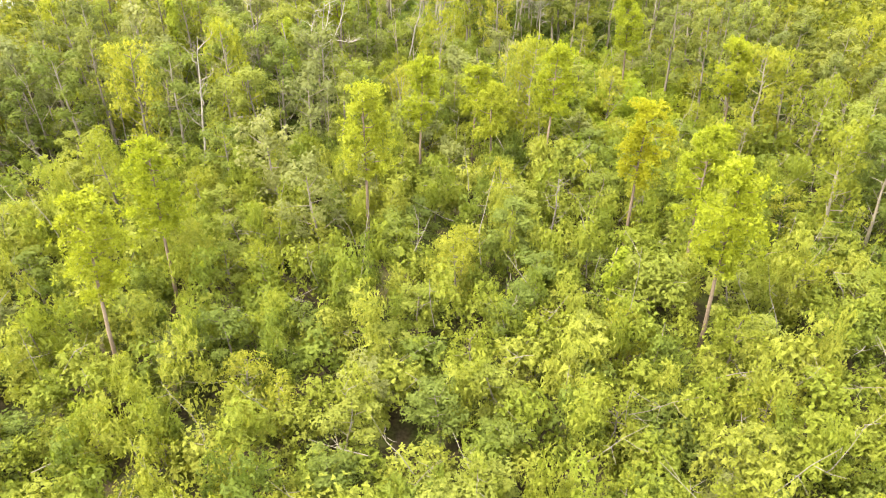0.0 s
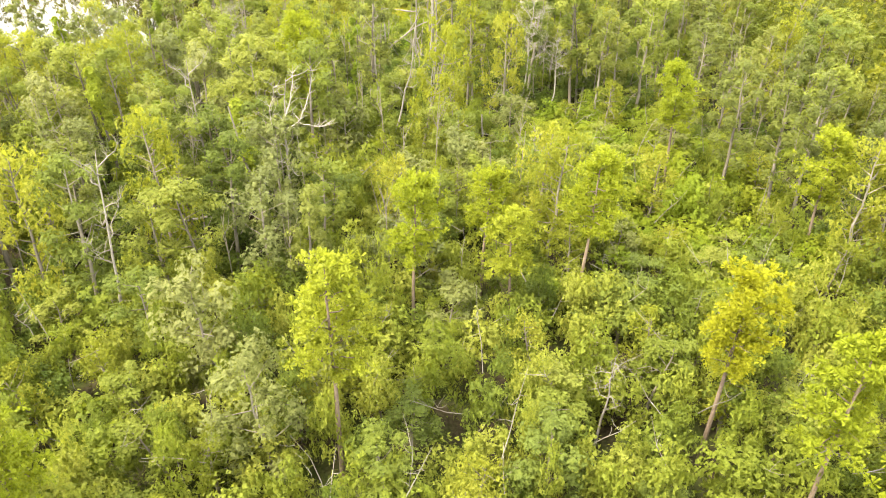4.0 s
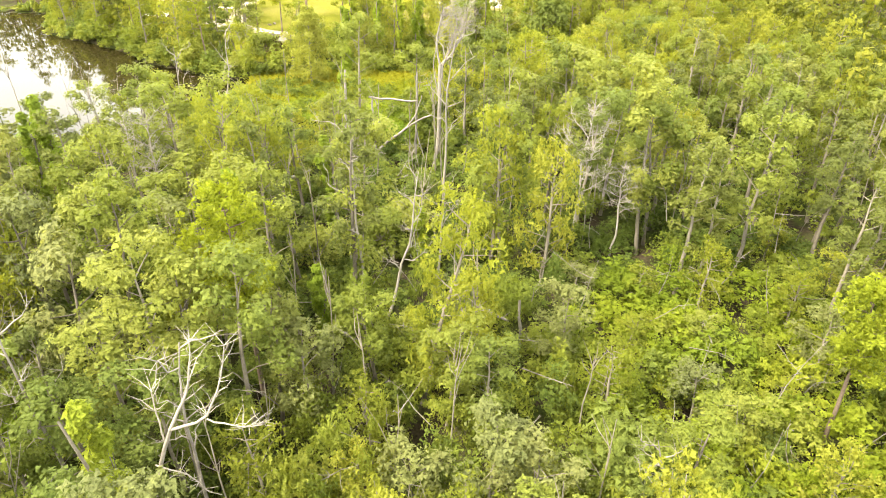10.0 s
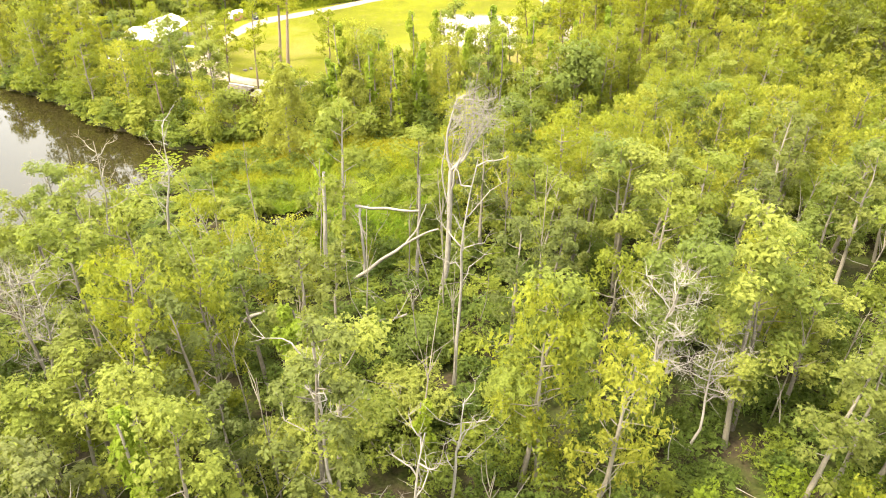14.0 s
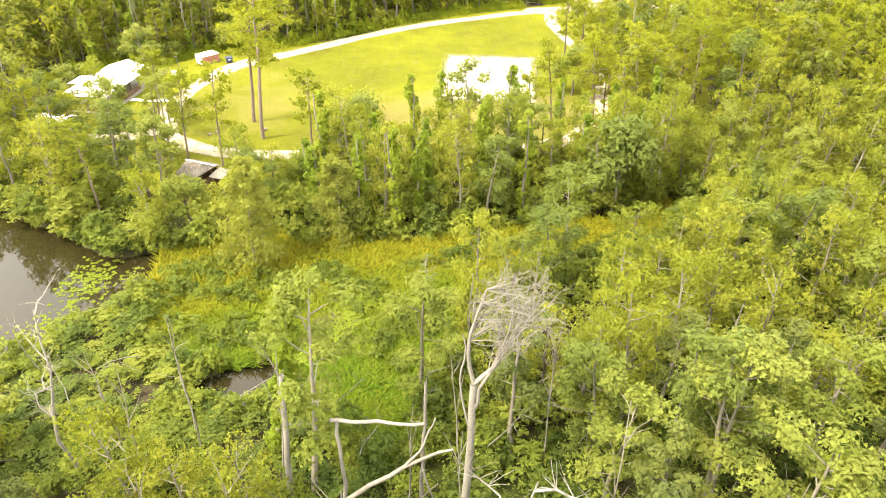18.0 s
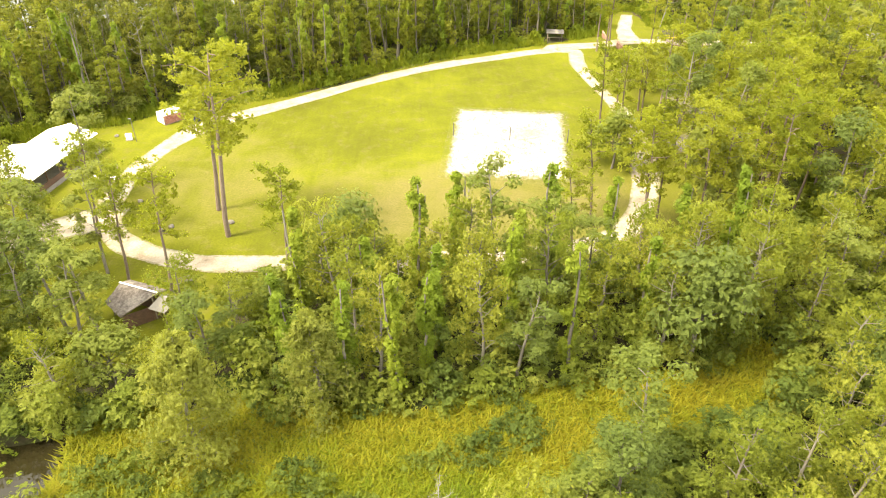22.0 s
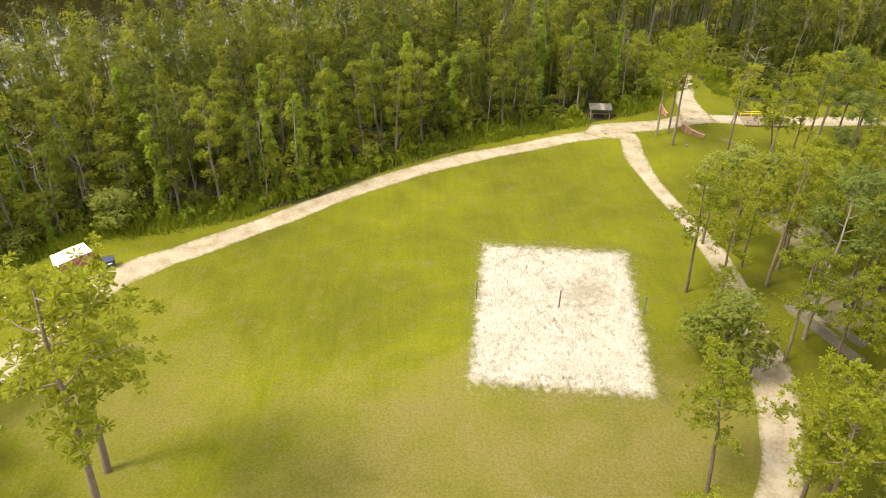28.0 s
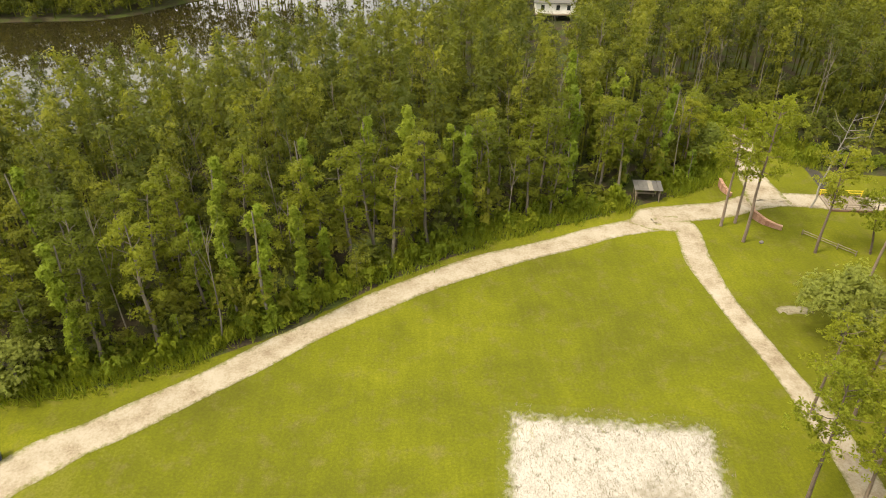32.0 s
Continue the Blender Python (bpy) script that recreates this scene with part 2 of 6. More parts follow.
MUD = simple("marsh_mud_and_weed", [(0.3, (0.075, 0.10, 0.008)), (0.7, (0.14, 0.14, 0.010))], 1.5, 0.8)
WHITE_METAL = simple("white_sheet_metal", [(0.2, (0.72, 0.72, 0.72)), (0.8, (0.84, 0.84, 0.83))], 0.8, 0.4, 0.05)
RUSTY = simple("litter_covered_roofing", [(0.25, (0.030, 0.022, 0.018)), (0.45, (0.085, 0.072, 0.062)), (0.72, (0.20, 0.178, 0.155))], 2.6, 0.9)
CONCRETE = simple("worn_concrete", [(0.2, (0.11, 0.10, 0.085)), (0.8, (0.19, 0.175, 0.15))], 2.0, 0.9)
DITCH = simple("dark_ditch_mud", [(0.2, (0.012, 0.011, 0.008)), (0.8, (0.045, 0.038, 0.026))], 1.5, 0.8)
DARK_PATH = simple("worn_grey_path", [(0.2, (0.055, 0.048, 0.038)), (0.8, (0.12, 0.105, 0.085))], 2.0, 0.95)
TIMBER = simple("weathered_timber", [(0.2, (0.09, 0.068, 0.048)), (0.8, (0.20, 0.165, 0.125))], 5.0, 0.85)
DARK_WOOD = simple("dark_stained_boards", [(0.2, (0.05, 0.03, 0.02)), (0.8, (0.14, 0.08, 0.05))], 4.0, 0.8)
RED_WOOD = simple("red_split_firewood", [(0.2, (0.15, 0.06, 0.045)), (0.55, (0.28, 0.12, 0.09)), (0.85, (0.5, 0.36, 0.3))], 5.0, 0.85, per_object=0.5)
BRICK = simple("faded_red_brick", [(0.2, (0.15, 0.075, 0.05)), (0.8, (0.30, 0.18, 0.13))], 4.0, 0.9, per_object=0.5)
TIN = simple("dull_tin_sheet", [(0.2, (0.045, 0.042, 0.040)), (0.8, (0.11, 0.105, 0.097))], 1.6, 0.5, 0.1)
YELLOW = simple("yellow_paint", [(0.2, (0.50, 0.36, 0.03)), (0.8, (0.66, 0.48, 0.05))], 3.0, 0.5)
NAVY = simple("dark_blue_plastic", [(0.2, (0.015, 0.02, 0.045)), (0.8, (0.03, 0.04, 0.08))], 3.0, 0.45)
STEEL = simple("dark_steel_pipe", [(0.2, (0.06, 0.06, 0.06)), (0.8, (0.14, 0.13, 0.12))], 3.0, 0.5)
STONE = simple("grey_field_stone", [(0.2, (0.05, 0.045, 0.038)), (0.8, (0.14, 0.125, 0.105))], 5.0, 0.9)
GLASS_DARK = simple("dark_window_glass", [(0.2, (0.015, 0.018, 0.02)), (0.8, (0.03, 0.035, 0.04))], 1.0, 0.05, 0.0, specular=0.6)
WHITE_PAINT = simple("white_boards", [(0.2, (0.68, 0.67, 0.63)), (0.8, (0.8, 0.79, 0.76))], 2.0, 0.7)


def water_material():
    m, n, l, b = material("dark_still_water", 0.03, 0.5)
    b.inputs["Base Color"].default_value = (0.012, 0.010, 0.004, 1)
    b.inputs["IOR"].default_value = 1.33
    bump(n, l, b, noise_tex(n, l, 0.9, 3), 0.05, 0.05)
    return m


WATER = water_material()


# ---------------- small mesh helpers ----------------
def part(name, mesh, mat, parent=None, label="", m=None):
    """One mesh object under a thing, from a bmesh or a mesh."""
    if isinstance(mesh, bmesh.types.BMesh):
        data = bpy.data.meshes.new(name)
        mesh.to_mesh(data)
        mesh.free()
        mesh = data
    if mat and not mesh.materials:
        mesh.materials.append(mat)
    ob = new(name, mesh)
    if m is not None:
        ob.matrix_basis = m
    if parent:
        ob.parent = parent
    if label:
        ob["label"] = label
    return ob


def thing(name, m, label, category, group="", kind=""):
    ob = new(name)
    ob.empty_display_size = 0.3
    ob.matrix_basis = m
    return tagged(ob, label, category, group, kind)


def box(sx, sy, sz, x=0, y=0, z=0, bevel=0.0, bm=None, rz=0.0, rx=0.0):
    """A box centred on x, y, z, with bevelled edges."""
    made = bmesh.new()
    bmesh.ops.create_cube(made, size=1, matrix=Matrix.Diagonal((sx, sy, sz, 1)))
    if bevel:
        bmesh.ops.bevel(made, geom=made.edges[:], offset=bevel, segments=1, affect="EDGES")
    bmesh.ops.transform(made, matrix=pose(x, y, z, rx, 0, rz), verts=made.verts)
    if bm is None:
        return made
    tmp = bpy.data.meshes.new("tmp")
    made.to_mesh(tmp)
    made.free()
    bm.from_mesh(tmp)
    bpy.data.meshes.remove(tmp)
    return bm


def arrays_mesh(name, verts, quads=None, tris=None, mat=None, tint=None, smooth=False):
    """A mesh straight from number arrays: quads and triangles."""
    verts = np.asarray(verts, np.float32)
    q = np.zeros((0, 4), np.int32) if quads is None else np.asarray(quads, np.int32)
    t = np.zeros((0, 3), np.int32) if tris is None else np.asarray(tris, np.int32)
    me = bpy.data.meshes.new(name)
    me.vertices.add(len(verts))
    me.vertices.foreach_set("co", verts.ravel())
    loops = np.concatenate([q.ravel(), t.ravel()])
    me.loops.add(len(loops))
    me.loops.foreach_set("vertex_index", loops)
    me.polygons.add(len(q) + len(t))
    starts = np.concatenate([np.arange(len(q)) * 4, len(q) * 4 + np.arange(len(t)) * 3]).astype(np.int32)
    me.polygons.foreach_set("loop_start", starts)
    if smooth:
        me.polygons.foreach_set("use_smooth", np.ones(len(q) + len(t), bool))
    me.update(calc_edges=True)
    me.validate()
    if tint is not None:
        at = me.attributes.new("tint", "FLOAT", "POINT")
        at.data.foreach_set("value", np.asarray(tint, np.float32))
    if mat:
        me.materials.append(mat)
    return me


rng = np.random.default_rng(7)


def unit(v):
    return v / np.maximum(np.linalg.norm(v, axis=-1, keepdims=True), 1e-6)


def tube(path, radii, sides=5):
    """Vertices and quads of a tapering, bent stem."""
    path, radii = np.asarray(path, float), np.asarray(radii, float)
    d = unit(np.gradient(path, axis=0))
    side = unit(np.cross(d, np.tile([0.31, 0.95, 0.08], (len(d), 1))))
    up = np.cross(side, d)
    a = np.arange(sides) * 2 * np.pi / sides
    ring = path[:, None] + radii[:, None, None] * (np.cos(a)[None, :, None] * side[:, None] + np.sin(a)[None, :, None] * up[:, None])
    i, j = np.meshgrid(np.arange(len(path) - 1), np.arange(sides), indexing="ij")
    k = (j + 1) % sides
    quads = np.stack([i * sides + j, i * sides + k, (i + 1) * sides + k, (i + 1) * sides + j], -1).reshape(-1, 4)
    return ring.reshape(-1, 3), quads


def merge(parts):
    v, q, n = [], [], 0
    for pv, pq in parts:
        v.append(pv)
        q.append(pq + n)
        n += len(pv)
    return np.concatenate(v), np.concatenate(q)


def sprays(centres, out, size, aspect=0.8, droop=0.0, wild=0.38):
    """Leaf sprays: pointed blades round the centres, facing outward."""
    n = len(centres)
    normal = unit(out * 0.8 + np.array([0, 0, 0.7 - 0.35 * min(droop, 1.0)]) + rng.normal(0, wild, (n, 3)))
    along = unit(np.cross(normal, rng.normal(0, 1, (n, 3))) + np.array([0, 0, -droop]))
    across = unit(np.cross(normal, along))
    s = (0.80 * size * rng.uniform(0.55, 1.4, n))[:, None]
    v = np.stack([centres - along * s * 0.4 - across * s * aspect * 0.5, centres - along * s * 0.4 + across * s * aspect * 0.5,
                  centres + along * s * 0.6], 1).reshape(-1, 3)
    return v, np.arange(n * 3).reshape(-1, 3)


def cluster(c, radius, count, size, flat=0.75, **kw):
    """A ragged puff of leaf sprays round c, thickest on its upper shell."""
    d = unit(rng.normal(0, 1, (count, 3)) + np.array([0, 0, 0.25]))
    deep = rng.uniform(0, 1, count)[:, None] ** 2.2
    r = radius * (1 - 0.55 * deep) * rng.uniform(0.82, 1.15, count)[:, None]
    p = np.asarray(c) + d * r * np.array([1, 1, flat])
    return sprays(p, d, size * (0.8 + 0.9 * deep[:, 0]), **kw)


def wander(start, end, n, sway):
    t = np.linspace(0, 1, n)[:, None]
    p = np.asarray(start) * (1 - t) + np.asarray(end) * t
    w = np.cumsum(rng.normal(0, sway, (n, 3)), 0)
    return p + (w - w[0] - t * (w[-1] - w[0]))


# ---------------- plan: regions ----------------
LAKE = [(-34, 216), (-33, 209), (-37, 203), (-44, 195), (-56, 187), (-75, 183), (-100, 182), (-140, 186), (-170, 262), (-100, 267), (-88, 249), (-74, 240), (-64, 233), (-57, 226), (-48, 221), (-41, 215.5)]
RIVER = [(-190, 325), (-120, 345), (-80, 358), (-52, 374), (-28, 394), (-6, 410), (12, 430), (20, 448), (0, 478), (-46, 463), (-62, 459), (-80, 441), (-109, 438), (-190, 430)]
POND = [(-23, 190), (-20, 192.6), (-15, 194), (-12.5, 192), (-14.5, 190), (-18.5, 188.2)]
MARSH = [(-33, 214.5), (-29, 217), (-19, 219), (-10, 218.5), (0, 217), (9, 219), (20, 220.5), (30, 222), (38, 225), (39, 220), (30, 215), (20, 211), (10, 206), (4, 198), (1, 186), (-3, 181), (-8, 185), (-12, 190), (-16, 194.5), (-24, 194), (-30, 203)]
OPEN = [(-66, 286), (-60, 288), (-53, 290), (-44, 297.5), (-36, 299.5), (-27, 302.5), (-16, 307.5), (-3, 317.8), (13, 327), (26, 331.8), (38, 337), (48, 343), (51, 356), (60, 362), (64, 346), (85, 341), (110, 338), (128, 345), (128, 318), (100, 318), (80, 300), (66, 288), (60, 270), (53, 252), (44, 240), (30, 239), (18, 241.5), (8, 240.5), (0, 241.5), (-14, 241.5), (-22, 237), (-20, 229), (-26, 225), (-36, 227), (-44, 235), (-52, 245), (-60, 255), (-66, 262), (-70, 275)]


def smooth_outline(points, per=6, jitter=0.0):
    """A closed Catmull-Rom line through the plan's corners."""
    p = np.array(points, float)
    n, t = len(p), np.linspace(0, 1, per, endpoint=False)[:, None]
    out = []
    for i in range(n):
        a, b, c, d = p[i - 1], p[i], p[(i + 1) % n], p[(i + 2) % n]
        out.append(0.5 * (2 * b + (c - a) * t + (2 * a - 5 * b + 4 * c - d) * t ** 2 + (3 * b - a - 3 * c + d) * t ** 3))
    out = np.concatenate(out)
    return out + rng.normal(0, jitter, out.shape) if jitter else out


def inside(x, y, outline):
    x, y = np.asarray(x, float), np.asarray(y, float)
    res, p = np.zeros(x.shape, bool), np.asarray(outline, float)
    for (x0, y0), (x1, y1) in zip(p, np.roll(p, -1, 0)):
        if y0 != y1:
            res ^= ((y0 > y) != (y1 > y)) & (x < (x1 - x0) * (y - y0) / (y1 - y0) + x0)
    return res


def distance_to(x, y, line, closed=True):
    x, y = np.asarray(x, float), np.asarray(y, float)
    best, p = np.full(x.shape, 1e9), np.asarray(line, float)
    ends = np.roll(p, -1, 0) if closed else p[1:]
    for a, b in zip(p, ends):
        ab = b - a
        t = np.clip(((x - a[0]) * ab[0] + (y - a[1]) * ab[1]) / max(ab @ ab, 1e-9), 0, 1)
        best = np.minimum(best, np.hypot(x - a[0] - t * ab[0], y - a[1] - t * ab[1]))
    return best


LAKE_LINE, RIVER_LINE, POND_LINE, MARSH_LINE, OPEN_LINE = (smooth_outline(r) for r in (LAKE, RIVER, POND, MARSH, OPEN))
LOOP = [(37.5, 329.3), (28.6, 328.3), (19.6, 324.8), (8.0, 320.4), (-3.0, 314.4), (-12.5, 307.8), (-21.4, 300.8), (-30.0, 294.6), (-35.0, 291.2), (-38.8, 287.1), (-42.9, 278.0), (-44.8, 269.5), (-45.0, 261.6), (-43.6, 255.7), (-40.0, 250.4), (-35.2, 247.2), (-30.1, 245.2), (-24.4, 244.2), (-13.5, 244.2), (-2.4, 244.1), (8.8, 244.2), (16.5, 245.0), (24.0, 247.0), (29.9, 250.9), (33.2, 256.5), (35.8, 262.8), (37.7, 270.1), (39.2, 278.0), (39.8, 290.2), (38.9, 299.5), (37.4, 311.0), (37.1, 320.0)]
ROAD = [(37.5, 329.3), (46, 333.2), (54, 335.6), (64, 334.2), (75, 333.6), (88, 333.2), (98, 331.6), (108, 325.5), (128, 318)]
SPUR = [(53.4, 335.5), (53.6, 339.5), (54.2, 345), (56.4, 352), (58.5, 358)]
DRIVE = [(-45, 258), (-53, 252), (-62, 250), (-72, 254)]


# ---------------- ground, lawn, tracks, water ----------------
def water_level(x, y):
    """Height of the bare ground: flat, falling away under the waters."""
    z = 0.12 * np.sin(x * 0.11 + 1.3) * np.sin(y * 0.09)
    z = np.where(inside(x, y, OPEN_LINE) | (distance_to(x, y, OPEN_LINE) < 3), 0.0, z)
    for line, deep in ((LAKE_LINE, 2.2), (RIVER_LINE, 3.0), (POND_LINE, 1.2)):
        near = np.hypot(x, y - 250) < 320
        d = np.full(x.shape, -9.0)
        d[near] = np.where(inside(x[near], y[near], line), 1, -1) * distance_to(x[near], y[near], line)
        z = np.where(d > -2.5, np.minimum(z, -0.7 * np.clip(d + 0.8, -0.3, deep / 0.7)), z)
    return z


gx = np.concatenate([[-1500, -900, -500, -300, -200, -160], np.arange(-136, 137, 2.0), [160, 200, 300, 500, 900, 1500]])
gy = np.concatenate([[-1200, -600, -300, -120, -60], np.arange(-30, 500, 2.0), [520, 560, 640, 800, 1200, 2000]])
GX, GY = np.meshgrid(gx, gy)
gv = np.stack([GX.ravel(), GY.ravel(), water_level(GX.ravel(), GY.ravel())], 1)
ii, jj = np.meshgrid(np.arange(len(gy) - 1), np.arange(len(gx) - 1), indexing="ij")
gq = np.stack([ii * len(gx) + jj, ii * len(gx) + jj + 1, (ii + 1) * len(gx) + jj + 1, (ii + 1) * len(gx) + jj], -1).reshape(-1, 4)
tagged(part("ground", arrays_mesh("ground", gv, gq, mat=FLOOR, smooth=True), None), "leaf-littered brown and green swamp forest floor", "ground", kind="structure")


def sheet(name, outline, z, mat, label, category, jitter=0.15, per=8):
    bm = bmesh.new()
    pts = smooth_outline(outline, per, jitter)
    face = bm.faces.new([bm.verts.new((x, y, z)) for x, y in pts])
    bmesh.ops.triangulate(bm, faces=[face])
    if bm.faces[:][0].normal.z < 0:
        bmesh.ops.reverse_faces(bm, faces=bm.faces[:])
    return tagged(part(name, bm, mat), label, category, kind="structure")


sheet("lawn", OPEN, 0.03, LAWN, "bright yellow-green mown meadow with thin dry patches", "lawn", 0.25)
sheet("marsh_floor", MARSH, 0.16, MUD, "wet weedy mud under the marsh grass", "marsh", 0.3)
for nm, line, lv in (("lake", LAKE, -0.35), ("river", RIVER, -0.45), ("pond", POND, -0.2)):
    grown = np.array(line, float)
    grown = grown + unit(grown - grown.mean(0)) * 1.2
    sheet(nm, grown, lv, WATER, "still dark brown water reflecting a bright hazy sky", "water", 0.0)


def strip(name, line, width, z, mat, label, closed=False, taper=0.0):
    """A track: a band along the line with a wandering rim."""
    p = smooth_outline(line, 8) if closed else smooth_outline(line, 8)[:8 * (len(line) - 1) + 1]
    nxt = np.roll(p, -1, 0) - np.roll(p, 1, 0)
    if not closed:
        nxt[0], nxt[-1] = p[1] - p[0], p[-1] - p[-2]
    d = unit(nxt)
    side = np.stack([d[:, 1], -d[:, 0]], 1)
    across = np.linspace(-1, 1, 7)
    wob = 1 + 0.10 * np.sin(np.arange(len(p)) * 0.45) * np.sin(np.arange(len(p)) * 0.17 + 1)
    wob = wob * (1 + taper * np.linspace(1, 0, len(p)) ** 1.5)
    wob = wob * (1 + 0.32 * np.exp(-((p[:, 0] + 36) ** 2 + (p[:, 1] - 291) ** 2) / 80))
    wob = wob * (1 - 0.30 * np.exp(-((p[:, 0] - 38.5) ** 2 / 20 + (p[:, 1] - 303) ** 2 / 260)) + 0.20 * np.exp(-((p[:, 0] - 37) ** 2 / 20 + (p[:, 1] - 266) ** 2 / 90)))
    v = p[:, None] + side[:, None] * (across[None, :, None] * (width * 0.5 * 1.25) * wob[:, None, None])
    zz = z - 0.015 * (np.abs(across) > 0.9) - 0.02 * np.exp(-((np.abs(across) - 0.4) / 0.18) ** 2)
    v = np.concatenate([v, np.broadcast_to(zz[None, :, None], (*v.shape[:2], 1))], 2).reshape(-1, 3)
    rows = len(p) if closed else len(p) - 1
    i, j = np.meshgrid(np.arange(rows), np.arange(6), indexing="ij")
    i2 = (i + 1) % len(p)
    q = np.stack([i * 7 + j, i * 7 + j + 1, i2 * 7 + j + 1, i2 * 7 + j], -1).reshape(-1, 4)
    me = arrays_mesh(name, v, q, mat=mat)
    uv = me.uv_layers.new(name="rim")
    lp = np.zeros(len(me.loops), np.int32)
    me.loops.foreach_get("vertex_index", lp)
    uv.data.foreach_set("uv", np.stack([across[lp % 7], np.zeros(len(lp))], 1).ravel().astype(np.float32))
    return tagged(part(name, me, None), label, "track", kind="structure")


strip("road_loop", LOOP, 3.0, 0.075, TRACK, "pale sandy track looping round the meadow", True)
strip("road_east", ROAD, 3.6, 0.085, TRACK, "pale sandy track running on to the bridge")
strip("road_north", SPUR, 2.4, 0.095, TRACK, "pale sandy track entering the woods", taper=1.1)
strip("road_west", DRIVE, 5.0, 0.09, TRACK, "worn sandy clearing beside the loop track")
strip("pavement", [(-56, 269.9), (-52, 269.6), (-46.6, 268.8)], 1.0, 0.07, WHITE_PAINT, "narrow pale concrete path to the open hall")

# sand court
SC, SA = Vector((16.55, 279.75, 0.0)), radians(-8.5)


def court_mesh():
    n = 60
    u = np.linspace(-1.06, 1.06, n)
    U, V = np.meshgrid(u, u)
    x, y = U * 10.3, V * 14.2
    z = 0.14 + 0.03 * np.sin(x * 2.1 + np.sin(y)) * np.sin(y * 1.7) + rng.normal(0, 0.015, x.shape)
    z = np.where(np.maximum(abs(U), abs(V)) > 1.02, 0.04, z)
    v = np.stack([x, y, z], -1).reshape(-1, 3)
    i, j = np.meshgrid(np.arange(n - 1), np.arange(n - 1), indexing="ij")
    q = np.stack([i * n + j, i * n + j + 1, (i + 1) * n + j + 1, (i + 1) * n + j], -1).reshape(-1, 4)
    me = arrays_mesh("sand_court", v, q, mat=SAND)
    uv = me.uv_layers.new(name="rim")
    lp = np.zeros(len(me.loops), np.int32)
    me.loops.foreach_get("vertex_index", lp)
    uv.data.foreach_set("uv", np.stack([U.ravel()[lp], V.ravel()[lp]], 1).ravel().astype(np.float32))
    return me


court = tagged(part("sand_court", court_mesh(), None, m=Matrix.Translation(SC) @ Matrix.Rotation(SA, 4, "Z")), "rough white sand court with trampled tufts", "sand court", kind="structure")


# ---------------- trees ----------------
def branch(parts, start, direction, length, r, n=4, sway=0.12, sides=4):
    end = np.asarray(start) + unit(np.asarray(direction, float)) * length
    p = wander(start, end, n, sway * length * 0.25)
    parts.append(tube(p, np.linspace(r, r * 0.3, n), sides))
    return p


def build_gum(height, spread, bare, cards, size, droop=0.0, flat=0.75, boughs=11, aspect=0.8):
    """Slender broadleaf: stem, limbs and a ragged crown of leaf puffs."""
    wood, leaves = [], []
    lean = rng.normal(0, 0.04, 2) * height
    stem = wander((0, 0, -0.3), (lean[0], lean[1], height * 0.93), 9, 0.12)
    wood.append(tube(stem, np.linspace(0.019 * height * 0.62 + 0.05, 0.04, 9), 6))
    for k in range(boughs):
        f = bare + (0.97 - bare) * (k + rng.uniform(0, 1)) / boughs
        base = np.array([np.interp(f, np.linspace(0, 1, 9), stem[:, a]) for a in range(3)])
        ang = k * 2.4 + rng.normal(0, 0.5)
        reach = spread * (0.55 + 0.5 * math.sin(math.pi * min(1, (f - bare) / (1 - bare) * 0.85 + 0.12))) * rng.uniform(0.6, 1.15)
        p = branch(wood, base, (math.cos(ang), math.sin(ang), rng.uniform(0.25, 0.9)), reach, 0.055, 4)
        leaves.append(cluster(p[-1], rng.uniform(0.75, 1.25) * spread * 0.40, cards // boughs, size, flat, droop=droop, aspect=aspect))
        if k % 2:
            leaves.append(cluster(p[2], spread * 0.26, cards // boughs // 2, size, flat, droop=droop, aspect=aspect))
    leaves.append(cluster(stem[-1], spread * 0.36, cards // boughs, size, 0.9, droop=droop, aspect=aspect))
    return merge(wood), merge(leaves)


def needle_puffs(centres, radius, blades):
    """Tufts of long needles: narrow blades fanned out and up from each shoot."""
    n = len(centres)
    d = unit(rng.normal(0, 1, (n, blades, 3)) + np.array([0, 0, 0.3]))
    c = np.repeat(np.asarray(centres)[:, None], blades, 1)
    r = radius * rng.uniform(0.75, 1.15, (n, blades, 1))
    side = unit(np.cross(d, rng.normal(0, 1, (n, blades, 3)))) * r * 0.20
    v = np.stack([c + d * r * 0.05, c + d * r * 0.95 + side, c + d * r * 0.95 - side], 2).reshape(-1, 3)
    return v, np.arange(n * blades * 3).reshape(-1, 3)


